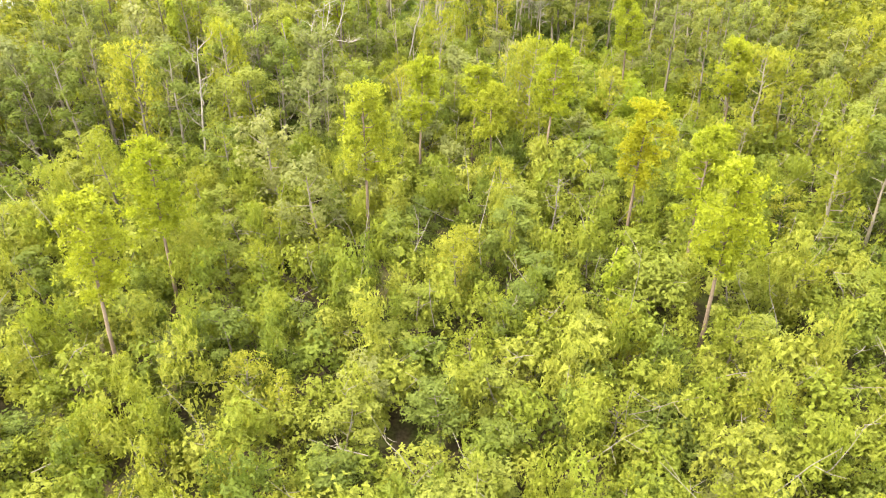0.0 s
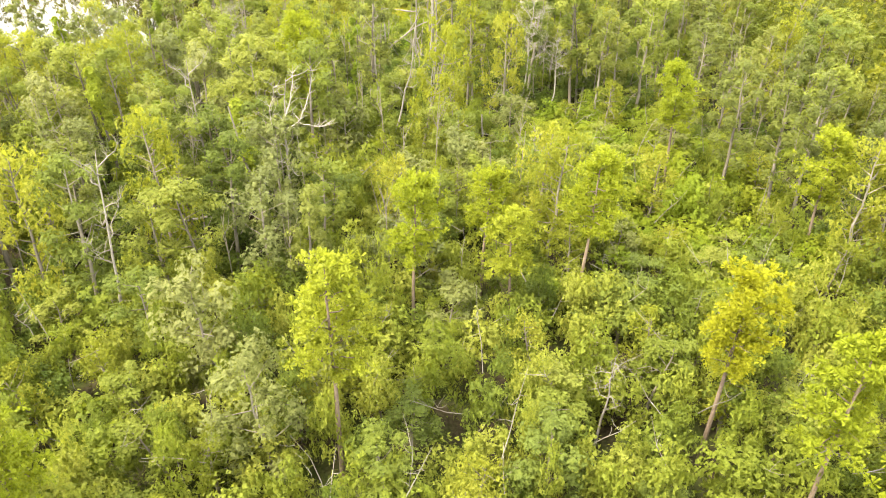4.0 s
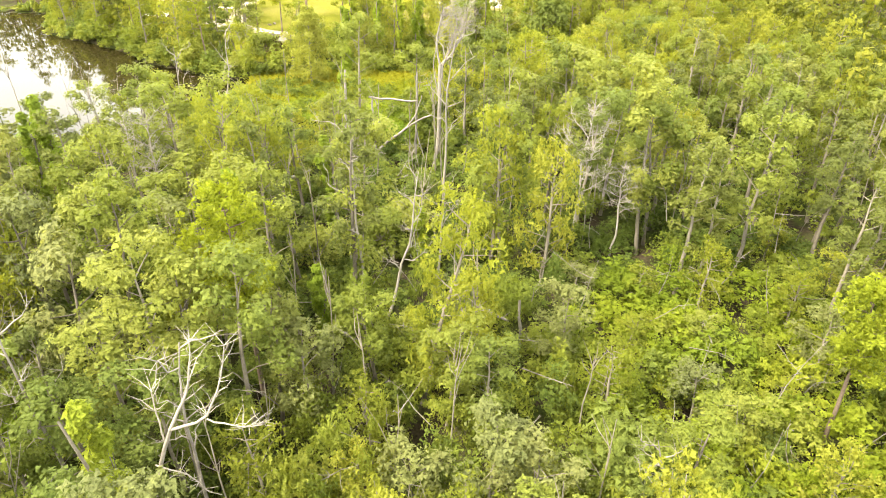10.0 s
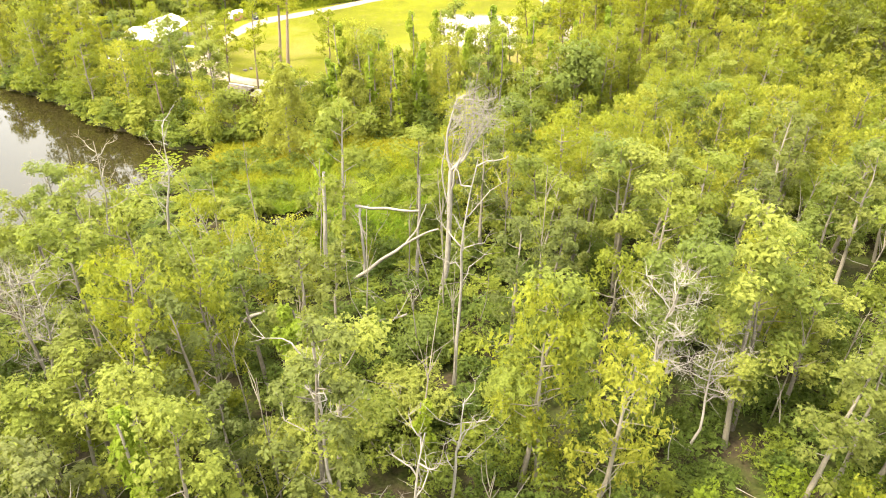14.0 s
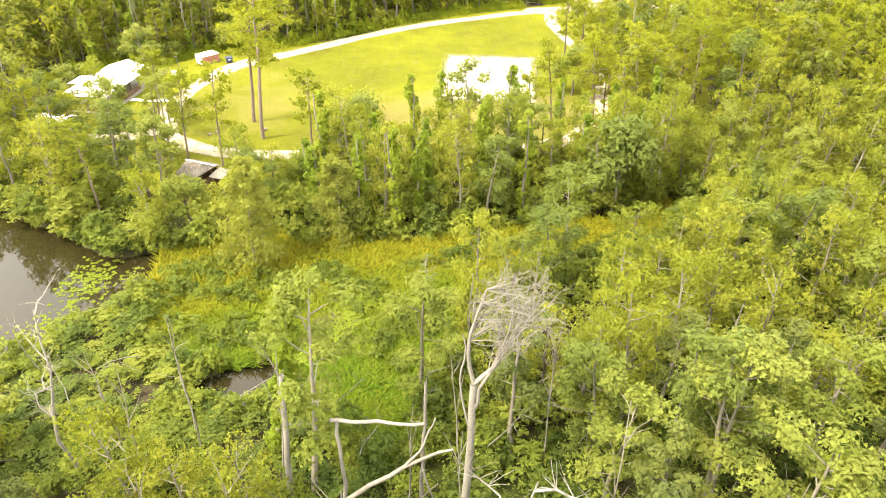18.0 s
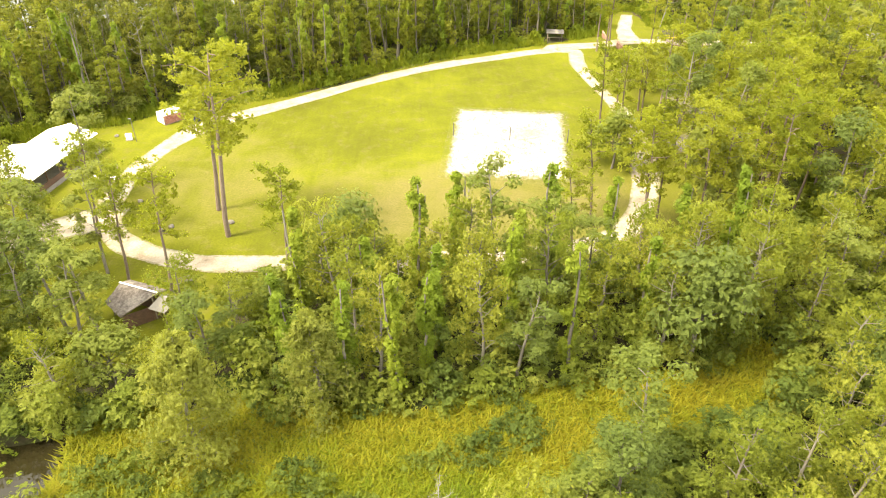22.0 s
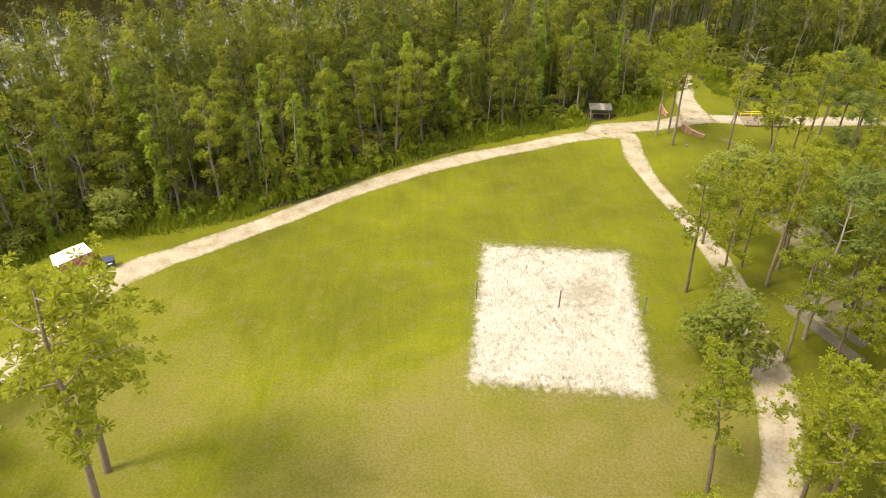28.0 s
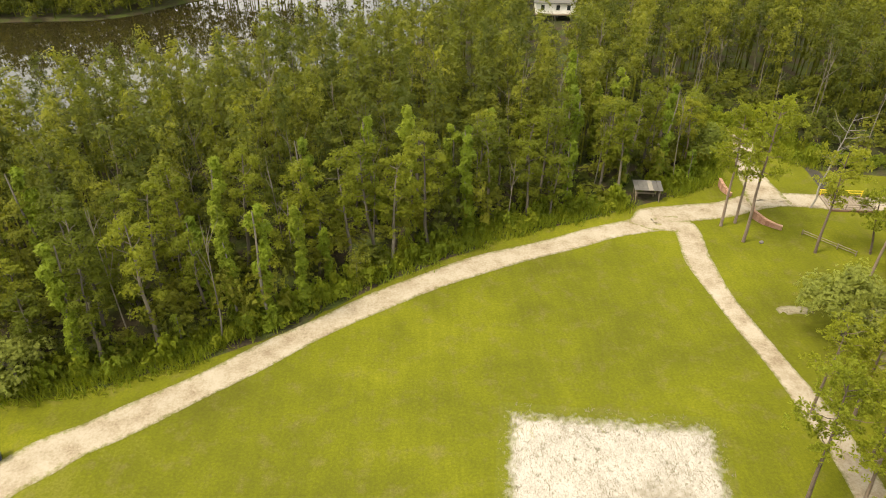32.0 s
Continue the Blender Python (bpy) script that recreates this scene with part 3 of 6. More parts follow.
def build_pine(height, spread, bare, boughs=15, puffs=10, blades=12):
    """Tall pine: straight bare stem, crooked level limbs, open tufted crown in tiers."""
    wood, tufts = [], []
    stem = wander((0, 0, -0.3), (rng.normal(0, 0.4), rng.normal(0, 0.4), height * 0.97), 9, 0.07)
    wood.append(tube(stem, np.linspace(0.010 * height + 0.04, 0.05, 9), 7))
    for k in range(boughs):
        f = bare + (0.99 - bare) * (k + rng.uniform(0, 0.9)) / boughs
        base = np.array([np.interp(f, np.linspace(0, 1, 9), stem[:, a]) for a in range(3)])
        ang = k * 2.4 + rng.normal(0, 0.6)
        rel = (f - bare) / (1 - bare)
        reach = spread * (0.5 + 1.0 * rel * (1.25 - rel)) * (1 - 0.5 * rel ** 4) * rng.uniform(0.6, 1.1)
        p = branch(wood, base, (math.cos(ang), math.sin(ang), rng.uniform(0.0, 0.4) + 0.5 * rel ** 2), reach, 0.055, 5, 0.35)
        for c in range(puffs):
            w = rng.uniform(1.6, 4.0)
            lo = int(w)
            q = p[lo] + (p[min(lo + 1, 4)] - p[lo]) * (w - lo)
            tufts.append(q + rng.normal(0, 0.34 + 0.1 * reach, 3) * np.array([1, 1, 0.5]) + np.array([0, 0, 0.15]))
    for c in range(5):
        tufts.append(stem[-1] + rng.normal(0, 0.5, 3))
    return merge(wood), needle_puffs(np.array(tufts), 0.46, blades)


def build_cypress(height, spread, cards):
    """Feathery, cone-crowned tree with drooping sprays to near the ground."""
    wood, leaves = [], []
    stem = wander((0, 0, -0.3), (rng.normal(0, 0.5), rng.normal(0, 0.5), height), 8, 0.08)
    wood.append(tube(stem, np.linspace(0.24, 0.03, 8), 6))
    boughs = 44
    for k in range(boughs):
        f = 0.05 + 0.94 * k / boughs
        base = np.array([np.interp(f, np.linspace(0, 1, 8), stem[:, a]) for a in range(3)])
        ang = k * 2.4 + rng.normal(0, 0.4)
        reach = spread * (1.02 - f) ** 0.6 * rng.uniform(0.6, 1.0)
        p = branch(wood, base, (math.cos(ang), math.sin(ang), rng.uniform(0.0, 0.3)), reach, 0.04, 4)
        for q, w in ((p[-1], 0.6), (p[2], 0.4)):
            leaves.append(cluster(q, 0.34 * spread * (1.15 - 0.7 * f), int(cards / boughs * w), 0.60, 0.9, droop=0.9, aspect=0.6))
    return merge(wood), merge(leaves)


def build_dead(height, spread, forks=9, twigs=9, fan=0.0):
    """Leafless tree: bleached stem, crooked limbs, fine twigs."""
    wood = []
    stem = wander((0, 0, -0.3), (rng.normal(0, 0.6), rng.normal(0, 0.6), height), 9, 0.2)
    bole = tube(stem, np.linspace(0.009 * height + 0.03, 0.035, 9), 6)
    for k in range(forks):
        f = 0.45 + 0.53 * (k + rng.uniform(0, 1)) / forks
        base = np.array([np.interp(f, np.linspace(0, 1, 9), stem[:, a]) for a in range(3)])
        ang = k * 2.4 + rng.normal(0, 0.6)
        p = branch(wood, base, (math.cos(ang) + fan, math.sin(ang), rng.uniform(0.3, 1.2)), spread * rng.uniform(0.5, 1.1), 0.065, 5, 0.35)
        for c in range(twigs):
            q = p[rng.integers(1, 5)]
            s = branch(wood, q, (rng.normal(fan), rng.normal(), rng.uniform(0.1, 1.2)), spread * rng.uniform(0.2, 0.5), 0.020, 3, 0.3, 3)
    return bole, merge(wood)


def build_forked():
    """Big dead tree: stout stem, rising forks, a broad cloud of fine grey twigs."""
    wood, tips = [], []
    stem = wander((0, 0, -0.3), (1.1, 0.3, 17.2), 8, 0.12)
    bole = tube(stem, np.linspace(0.36, 0.25, 8), 8)
    for start, bend, end, r in ((7, (0.7, 0.4, 21.0), (1.7, 0.6, 25.0), 0.17), (7, (3.0, 1.2, 18.9), (5.0, 1.8, 22.0), 0.2), (6, (1.9, -0.4, 18.5), (3.4, 0.2, 23.6), 0.13), (5, (0.2, 0.9, 17.0), (0.4, 1.6, 20.5), 0.09)):
        mid = np.array(bend)
        p = np.concatenate([wander(stem[start], mid, 4, 0.14), wander(mid, end, 5, 0.18)[1:]])
        wood.append(tube(p, np.linspace(r, 0.05, 8), 6))
        if r > 0.1:
            tips += list(p[3:])
    heart, reach = np.array([3.9, 0.6, 23.4]), np.array([3.0, 2.6, 2.9])
    for k in range(80):
        b = tips[rng.integers(len(tips))]
        goal = heart + unit(rng.normal(0, 1, 3) + np.array([0.15, 0, 0.25])) * reach * rng.uniform(0.6, 1.05)
        q = wander(b, goal, 5, 0.12)
        wood.append(tube(q, np.linspace(0.042, 0.012, 5), 3))
        for t in range(12):
            e = q[rng.integers(1, 5)]
            branch(wood, e, (goal - heart) / reach * 0.7 + rng.normal(0, 0.6, 3), rng.uniform(0.5, 1.3), 0.013, 3, 0.3, 3)
    return bole, merge(wood)


def build_mossy(height):
    """Fallen-in dead crown hung with grey moss."""
    wood = merge(build_dead(height, 4.0, 13, 26))
    leaves = [cluster((rng.normal(0, 1.9), rng.normal(0, 1.9), height * rng.uniform(0.55, 1.0)), 0.75, 60, 0.20, 1.3, droop=1.5, aspect=0.3) for k in range(12)]
    return wood, merge(leaves)


def build_vine(height, spread, cards):
    """A stem smothered in creeper: leafy column with ragged tongues."""
    wood = [tube(wander((0, 0, -0.3), (rng.normal(0, 0.5), rng.normal(0, 0.5), height), 7, 0.1), np.linspace(0.2, 0.06, 7), 6)]
    leaves, n = [], 13
    for k in range(n):
        f = (k + 0.5) / n
        r = spread * (0.55 + 0.35 * math.sin(f * 9 + rng.uniform(0, 3)) + 0.2 * (1 - f)) * (1.2 - 0.65 * f) * rng.uniform(0.7, 1.15)
        leaves.append(cluster((rng.normal(0, 0.3), rng.normal(0, 0.3), f * height * 1.03), max(r, 0.45), cards // n, 0.6, 1.0))
    return merge(wood), merge(leaves)


def build_oak(height, spread, cards):
    wood, leaves = [], []
    wood.append(tube(wander((0, 0, -0.3), (0, 0, height * 0.5), 5, 0.1), np.linspace(0.22, 0.14, 5), 6))
    for k in range(15):
        ang, el = k * 2.4 + rng.normal(0, 0.3), rng.uniform(-0.1, 1.3)
        d = np.array([math.cos(ang) * math.cos(el), math.sin(ang) * math.cos(el), math.sin(el)])
        p = branch(wood, (0, 0, height * 0.42), d, spread * rng.uniform(0.5, 0.85), 0.07, 4)
        leaves.append(cluster(p[-1], spread * 0.42, cards // 15, 0.58, 0.8))
    return merge(wood), merge(leaves)


KINDS = {}


def kind_of_tree(key, builder, variants, bark, leaf, height):
    """Mesh pairs of a kind: a few individuals each."""
    made = []
    for i in range(variants):
        r = builder()
        (wv, wq), (lv, lq) = r
        if leaf:
            made.append((arrays_mesh(key + "_trunk", wv, wq, mat=bark, smooth=True), arrays_mesh(key + "_crown", lv, tris=lq, mat=leaf)))
        else:
            made.append((arrays_mesh(key + "_trunk", wv, wq, mat=bark, smooth=True), arrays_mesh(key + "_limbs", lv, lq, mat=bark, smooth=True)))
    KINDS[key] = made, height


kind_of_tree("gum", lambda: build_gum(20, 3.4, 0.30, 1500, 0.54, boughs=14), 6, BARK, LEAF, 20)
kind_of_tree("tall_gum", lambda: build_gum(20, 2.4, 0.38, 1150, 0.48, boughs=15), 5, BARK, LEAF_TALL, 20)
kind_of_tree("wood_gum", lambda: build_gum(20, 2.5, 0.34, 1350, 0.48, boughs=17), 5, BARK_WOOD, LEAF_WOOD_TREE, 20)
kind_of_tree("pale", lambda: build_gum(16, 2.9, 0.10, 1550, 0.54, droop=0.9, aspect=0.55, boughs=24, flat=0.95), 5, BARK, LEAF_PALE, 16)
kind_of_tree("pine", lambda: build_pine(21, 3.5, 0.55, 24, 15, 17), 4, BARK_PINE, LEAF_PINE, 21)
kind_of_tree("yellow_pine", lambda: build_pine(21, 3.6, 0.55, 24, 15, 17), 1, BARK_PINE, LEAF_YELLOW, 21)
kind_of_tree("grey", lambda: build_gum(13, 3.0, 0.12, 1500, 0.50, boughs=18, flat=0.9), 3, BARK, LEAF_GREY, 13)
kind_of_tree("park_pine", lambda: build_pine(20, 4.6, 0.50, 15, 13, 17), 5, BARK_PINE, LEAF_PARK_PINE, 20)
kind_of_tree("cypress", lambda: build_cypress(16, 5.0, 6500), 2, BARK, LEAF_CYPRESS, 16)
kind_of_tree("dead", lambda: build_dead(19, 3.4, 8, 9), 4, BARK_DEAD, None, 19)
kind_of_tree("bigdead", build_forked, 1, BARK_DEAD, None, 26)
kind_of_tree("moss", lambda: build_mossy(17), 2, BARK_DEAD, MOSS, 17)
kind_of_tree("vine", lambda: build_vine(11, 1.25, 1000), 5, BARK, LEAF_VIVID, 11)
kind_of_tree("oak", lambda: build_oak(8, 4.2, 1700), 3, BARK, LEAF, 8)

TREE_WORDS = {
    "gum": ("broadleaf_tree", "slender broadleaf swamp tree with pale trunk and ragged crown", "tree", "swamp trees"),
    "tall_gum": ("slender_tree", "tall thin broadleaf tree with a high sparse crown", "tree", "woodland trees"),
    "wood_gum": ("woodland_tree", "tall dark green woodland tree with a slender trunk", "tree", "woodland trees"),
    "pale": ("feathery_tree", "light yellow-green feathery tree with drooping sprays", "tree", "feathery trees"),
    "pine": ("pine_tree", "tall pine with tufted yellow-green needles above swamp brush", "pine tree", "swamp pines"),
    "park_pine": ("pine_tree", "tall pine with bare stem and open tufted crown on grass", "pine tree", "meadow pines"),
    "yellow_pine": ("pine_tree", "pine with yellowing needles and pale trunk above brush", "pine tree", "swamp pines"),
    "grey": ("round_tree", "rounded grey-green leafy tree among swamp brush", "tree", "swamp trees"),
    "cypress": ("cypress_tree", "feathery pale green cypress beside the marsh", "cypress tree", "cypresses"),
    "dead": ("dead_tree", "bleached leafless dead tree with crooked limbs", "dead tree", "dead trees"),
    "bigdead": ("dead_tree", "large forked dead tree with a fan of grey twigs", "dead tree", "dead trees"),
    "moss": ("mossy_dead_tree", "dead tree hung with pale grey moss", "dead tree", "dead trees"),
    "vine": ("vine_covered_tree", "trunk smothered in bright green creeper", "tree", "vine-covered trees"),
    "oak": ("oak_tree", "low round dark green leafy tree", "tree", "low round trees"),
}
count_of = {}


def plant(key, x, y, height, lean_x=0.0, spread=1.0, z=0.0):
    meshes, h0 = KINDS[key]
    n = count_of[key] = count_of.get(key, 0) + 1
    trunk, crown = meshes[n % len(meshes)]
    name, label, cat, group = TREE_WORDS[key]
    s = height / h0
    w = s ** 0.5 * spread
    turn = Matrix.Rotation(0 if key == "bigdead" else rng.uniform(0, 6.28), 4, "Z")
    tip = Matrix.Rotation(math.atan2(lean_x, height), 4, "Y")
    t = thing(name, Matrix.Translation((x, y, z)), label, cat, group)
    m = tip @ Matrix.Diagonal((w, w, s, 1)) @ turn
    part("trunk", trunk, None, t, m=m)
    part("crown", crown, None, t, m=m)
    return t


# trees that stand out: kind, x, y, height, lean of the top
SWAMP_SOUTH = [
    ('pine', -6.9, 69.3, 23.4, 0.5), ('pine', -0.8, 87.0, 20.3, 0.2), ('pine', 9.0, 86.0, 17.6, -0.4), ('pine', 7.1, 95.0, 16.5, 0.2), ('pine', 17.2, 90.5, 20.7, 0.6),
    ('yellow_pine', 24.3, 70.2, 21.1, 0.3), ('pine', 27.3, 51.5, 23.4, -0.4), ('pine', 28.8, 62.0, 21.8, -1.0), ('pine', -29.8, 49.5, 22.2, 1.2), ('pine', -27.0, 60.0, 21.5, 1.2),
    ('pale', -37.7, 75.0, 16.6, 0.0), ('dead', -31.0, 88.0, 23.4, 3.0), ('gum', -26.1, 84.0, 14.0, 0.2), ('grey', -18.9, 79.3, 16.4, 0.2), ('pale', 14.4, 101.7, 18.6, 0.4),
    ('pale', 15.1, 98.3, 20.3, 0.0), ('gum', 9.4, 64.3, 12.5, 0.3), ('pale', 3.5, 60.0, 11.2, 0.0), ('vine', 18.8, 56.2, 11.8, 0.3), ('dead', 15.3, 72.1, 12.0, 0.3), ('grey', -12.5, 69.0, 15.0, 0.0),
    ('gum', -32.2, 101.3, 19.4, 1.6), ('tall_gum', 41.1, 110.5, 23.2, -1.0), ('tall_gum', 45.5, 106.5, 22.0, -1.2), ('pine', 46.5, 98.1, 19.3, -1.3), ('gum', -22.3, 101.4, 18.5, 0.8),
    ('dead', 18.2, 106.4, 15.9, -2.5), ('gum', -11.0, 104.0, 12.8, 0.3), ('grey', 5.1, 110.0, 14.2, 0.0), ('grey', 7.6, 107.6, 12.6, 0.0), ('gum', 20.1, 110.8, 13.4, 0.0), ('pale', 30.6, 108.5, 11.6, 0.0),
]
SWAMP_NORTH = [
    ('dead', -16.4, 110.5, 21.0, 1.2), ('tall_gum', 49.1, 126.3, 19.4, -0.6), ('pine', 35.0, 116.0, 20.6, -0.8), ('tall_gum', 55.3, 124.4, 21.4, -0.5), ('tall_gum', 30.5, 141.2, 21.1, 0.9),
    ('gum', -21.2, 119.5, 23.8, 0.8), ('dead', -26.8, 112.6, 22.8, 0.4), ('vine', -34.1, 117.8, 15.0, 0.3), ('gum', -41.2, 125.0, 20.5, -0.3), ('tall_gum', -7.1, 138.6, 26.6, 0.6), ('dead', -5.9, 138.9, 24.0, 0.5),
    ('grey', -9.5, 121.4, 14.2, 0.8), ('gum', -27.2, 128.4, 22.9, 0.6), ('pale', 0.2, 125.0, 23.9, 4.4), ('tall_gum', 33.8, 142.5, 19.2, 0.3), ('gum', -14.3, 117.6, 23.6, 0.4), ('pine', -15.2, 126.0, 24.4, 0.6),
    ('dead', -4.0, 134.2, 20.9, 5.0), ('gum', -6.7, 141.6, 23.4, 0.2), ('vine', -10.0, 131.5, 12.0, 0.4), ('gum', 38.1, 143.3, 21.7, 0.3), ('pale', -21.9, 150.0, 22.6, 0.2), ('gum', -34.3, 147.5, 21.0, 0.2), ('grey', -24.0, 137.0, 17.0, 0.0),
]
MARSH_SIDE = [
    ('gum', 44.3, 152.6, 21.1, 0.1), ('gum', 25.9, 159.6, 17.5, -0.2), ('gum', 31.5, 155.5, 20.5, -0.3), ('gum', 44.9, 156.7, 21.4, 0.3), ('vine', -12.8, 181.3, 16.9, 2.9),
    ('bigdead', 2.8, 172.5, 26.0, 0.0), ('dead', -28.6, 178.0, 20.6, 2.4), ('dead', -36.5, 178.0, 18.8, 1.4), ('gum', -41.0, 177.0, 16.5, 0.0), ('pale', -38.6, 183.0, 14.0, 0.0), ('gum', -34.8, 171.5, 17.5, 0.3), ('gum', -45.5, 173.0, 16.0, 0.0), ('moss', -33.8, 156.0, 17.0, 0.8), ('gum', 28.2, 149.7, 25.2, -1.0), ('gum', 8.6, 146.0, 22.7, 1.5), ('moss', 18.8, 150.0, 19.4, 1.2), ('moss', 24.5, 149.0, 13.5, 0.6), ('pale', 10.0, 146.6, 22.2, 0.4), ('gum', 20.6, 153.2, 21.8, 0.0), ('gum', -19.3, 161.0, 17.8, 0.2), ('gum', 25.0, 165.3, 21.4, 0.6),
    ('gum', 23.2, 172.6, 20.7, -0.8), ('gum', 15.0, 177.1, 16.8, 0.5), ('gum', 46.0, 171.2, 17.5, -0.4), ('dead', -36.2, 158.9, 16.3, 1.0), ('cypress', -20.2, 212.6, 15.0, 0.8),
    ('cypress', -9.6, 218.5, 12.2, 0.3), ('dead', 1.1, 204.6, 5.5, 0.3), ('gum', 23.8, 173.9, 20.7, -0.7), ('gum', 13.6, 171.7, 16.9, 1.1), ('gum', -9.0, 177.1, 23.7, 1.2), ('gum', 0.4, 186.4, 16.5, -0.1),
    ('dead', 3.4, 157.5, 25.9, 1.5), ('gum', 29.8, 151.9, 21.5, -0.6), ('gum', 24.3, 175.5, 19.5, -1.4), ('gum', 33.4, 176.7, 18.1, -2.0),
]
MEADOW_SIDE = [
    ('pine', -25.6, 251.0, 26.9, 1.9), ('pine', -16.2, 241.5, 15.4, 1.4), ('gum', 9.9, 235.1, 18.8, -0.8), ('vine', 0.3, 241.9, 10.8, 0.6), ('vine', 4.7, 241.7, 6.0, -0.1),
    ('pine', 20.0, 241.8, 14.1, -1.2), ('dead', 5.6, 241.5, 14.0, 0.6), ('pine', -29.9, 238.6, 16.9, 1.6), ('pine', 32.2, 251.4, 18.1, -1.1), ('pine', 34.6, 267.2, 9.3, -0.7),
    ('pine', 37.2, 245.2, 20.6, -0.9), ('pine', 30.5, 246.7, 18.1, -0.7), ('pine', 33.6, 250.8, 12.7, -0.7), ('pine', 39.5, 246.3, 18.7, 0.1), ('pine', -28.5, 258.2, 23.4, 2.5),
    ('pine', 25.2, 253.8, 15.5, -1.6), ('pine', 43.8, 268.0, 13.3, -0.9), ('oak', 32.0, 269.0, 10.5, 0.0),
]
PARK = [
    ('pine', 43.6, 283.6, 18.7, -0.6), ('pine', 33.6, 275.4, 8.5, -0.5), ('pine', 46.5, 287.0, 12.5, -0.4), ('pine', 39.0, 293.3, 12.0, -0.5), ('dead', 58.5, 333.0, 15.0, 1.5), ('dead', 95.4, 303.6, 25.0, -1.5), ('dead', 96.6, 304.6, 26.0, 0.8), ('dead', 97.6, 303.9, 24.0, 3.2),
    ('pine', 43.3, 328.6, 17.9, 0.0), ('pine', 45.6, 329.3, 16.8, -0.6), ('pine', 44.8, 324.4, 21.0, -0.6), ('pine', 53.4, 321.3, 15.5, -0.2), ('pine', 60.6, 320.7, 10.3, -1.6),
    ('pine', 33.1, 282.7, 16.0, -0.4), ('pine', 36.2, 280.5, 15.0, -0.3), ('oak', 47.9, 304.1, 10.5, -2.0), ('pine', 43.9, 346.1, 11.7, -0.5), ('pine', 57.0, 314.9, 15.0, 0.6), ('pine', 60.1, 313.8, 14.0, 0.4), ('pine', 75.3, 326.9, 15.5, 0.5),
    ('pine', 43.0, 292.6, 13.0, -0.3), ('pine', 49.9, 291.7, 16.0, 0.8), ('pine', 57.7, 292.6, 15.0, 0.5), ('oak', 52.5, 302.5, 9.5, 0.0),
]
LAKESIDE = [
    ('gum', -35.5, 226.1, 15.0, 0.4), ('pale', -24.2, 227.1, 13.0, 0.2), ('gum', -46.0, 242.3, 14.0, -0.5), ('gum', -39.0, 231.0, 15.5, 0.3), ('pale', -33.9, 218.8, 11.0, -0.6),
    ('gum', -21.3, 223.7, 12.0, 0.3), ('gum', -39.0, 242.8, 14.5, 0.3), ('gum', -35.4, 230.6, 14.0, 0.3), ('pale', -20.5, 229.0, 8.5, 0.3), ('pine', -42.9, 251.2, 15.0, 0.6), ('pine', -36.0, 241.4, 15.5, 0.8), ('oak', -31.0, 222.5, 8.0, 0.0), ('pale', -25.0, 220.0, 8.5, 0.3),
]
STANDING = (LAKESIDE, SWAMP_SOUTH, SWAMP_NORTH, MARSH_SIDE, MEADOW_SIDE, PARK)

for k, x, y, h, lean in [row for group in STANDING for row in group]:
    if k == "pine" and y > 225:
        k = "park_pine"
    plant(k, x, y, h, lean, 1.42 if k == "park_pine" and h > 22 else 1.0)


# ---------------- scattered growth ----------------
HALL_AT, LITTER_AT = (-58.7, 271.6), (-32.6, 233.2)
BLOCKED = [(*HALL_AT, 12), (*LITTER_AT, 6.5), (-29.6, 225.6, 5.5), (-63, 255.8, 5), (-69, 270, 4), (-43, 290.5, 5), (35, 337, 4), (39, 441, 9), (36, 429, 8), (34, 419, 6), (32, 409, 6), (30, 399, 5.5), (28.5, 391, 5), (27, 383, 4.5)]


def free_of(x, y, lines, gap):
    """True where a point lies outside the given regions by at least the gap."""
    ok = np.ones(np.shape(x), bool)
    for line in lines:
        ok &= ~inside(x, y, line) & (distance_to(x, y, line) > gap)
    for bx, by, r in BLOCKED:
        ok &= np.hypot(x - bx, y - by) > r
    for line in (SPUR, ROAD):
        ok &= distance_to(x, y, line, False) > 4.5
    return ok


def scatter(x0, x1, y0, y1, gap):
    """A jittered grid of places."""
    x, y = np.meshgrid(np.arange(x0, x1, gap), np.arange(y0, y1, gap))
    x, y = x + rng.uniform(-0.45, 0.45, x.shape) * gap, y + rng.uniform(-0.45, 0.45, x.shape) * gap
    return x.ravel(), y.ravel()


def tiled(name, protos, x, y, scale, high, mat, label, category, tints=None):
    """Many copies of small growths laid into one mesh of uncountable stuff."""
    vs, qs, ts, n = [], [], [], 0
    for i in range(len(x)):
        v, q = protos[rng.integers(len(protos))]
        a = rng.uniform(0, 2 * np.pi)
        c, s = math.cos(a), math.sin(a)
        p = np.empty((len(v), 3), np.float32)
        p[:, 0] = (v[:, 0] * c - v[:, 1] * s) * scale[i] + x[i]
        p[:, 1] = (v[:, 0] * s + v[:, 1] * c) * scale[i] + y[i]
        p[:, 2] = v[:, 2] * high[i]
        vs.append(p)
        qs.append(q + n)
        ts.append(np.full(len(v), rng.beta(1.2, 1.2) if tints is None else tints[i], np.float32))
        n += len(v)
    me = arrays_mesh(name, np.concatenate(vs), tris=np.concatenate(qs), mat=mat, tint=np.concatenate(ts))
    return tagged(part(name, me, None), label, category, kind="stuff")


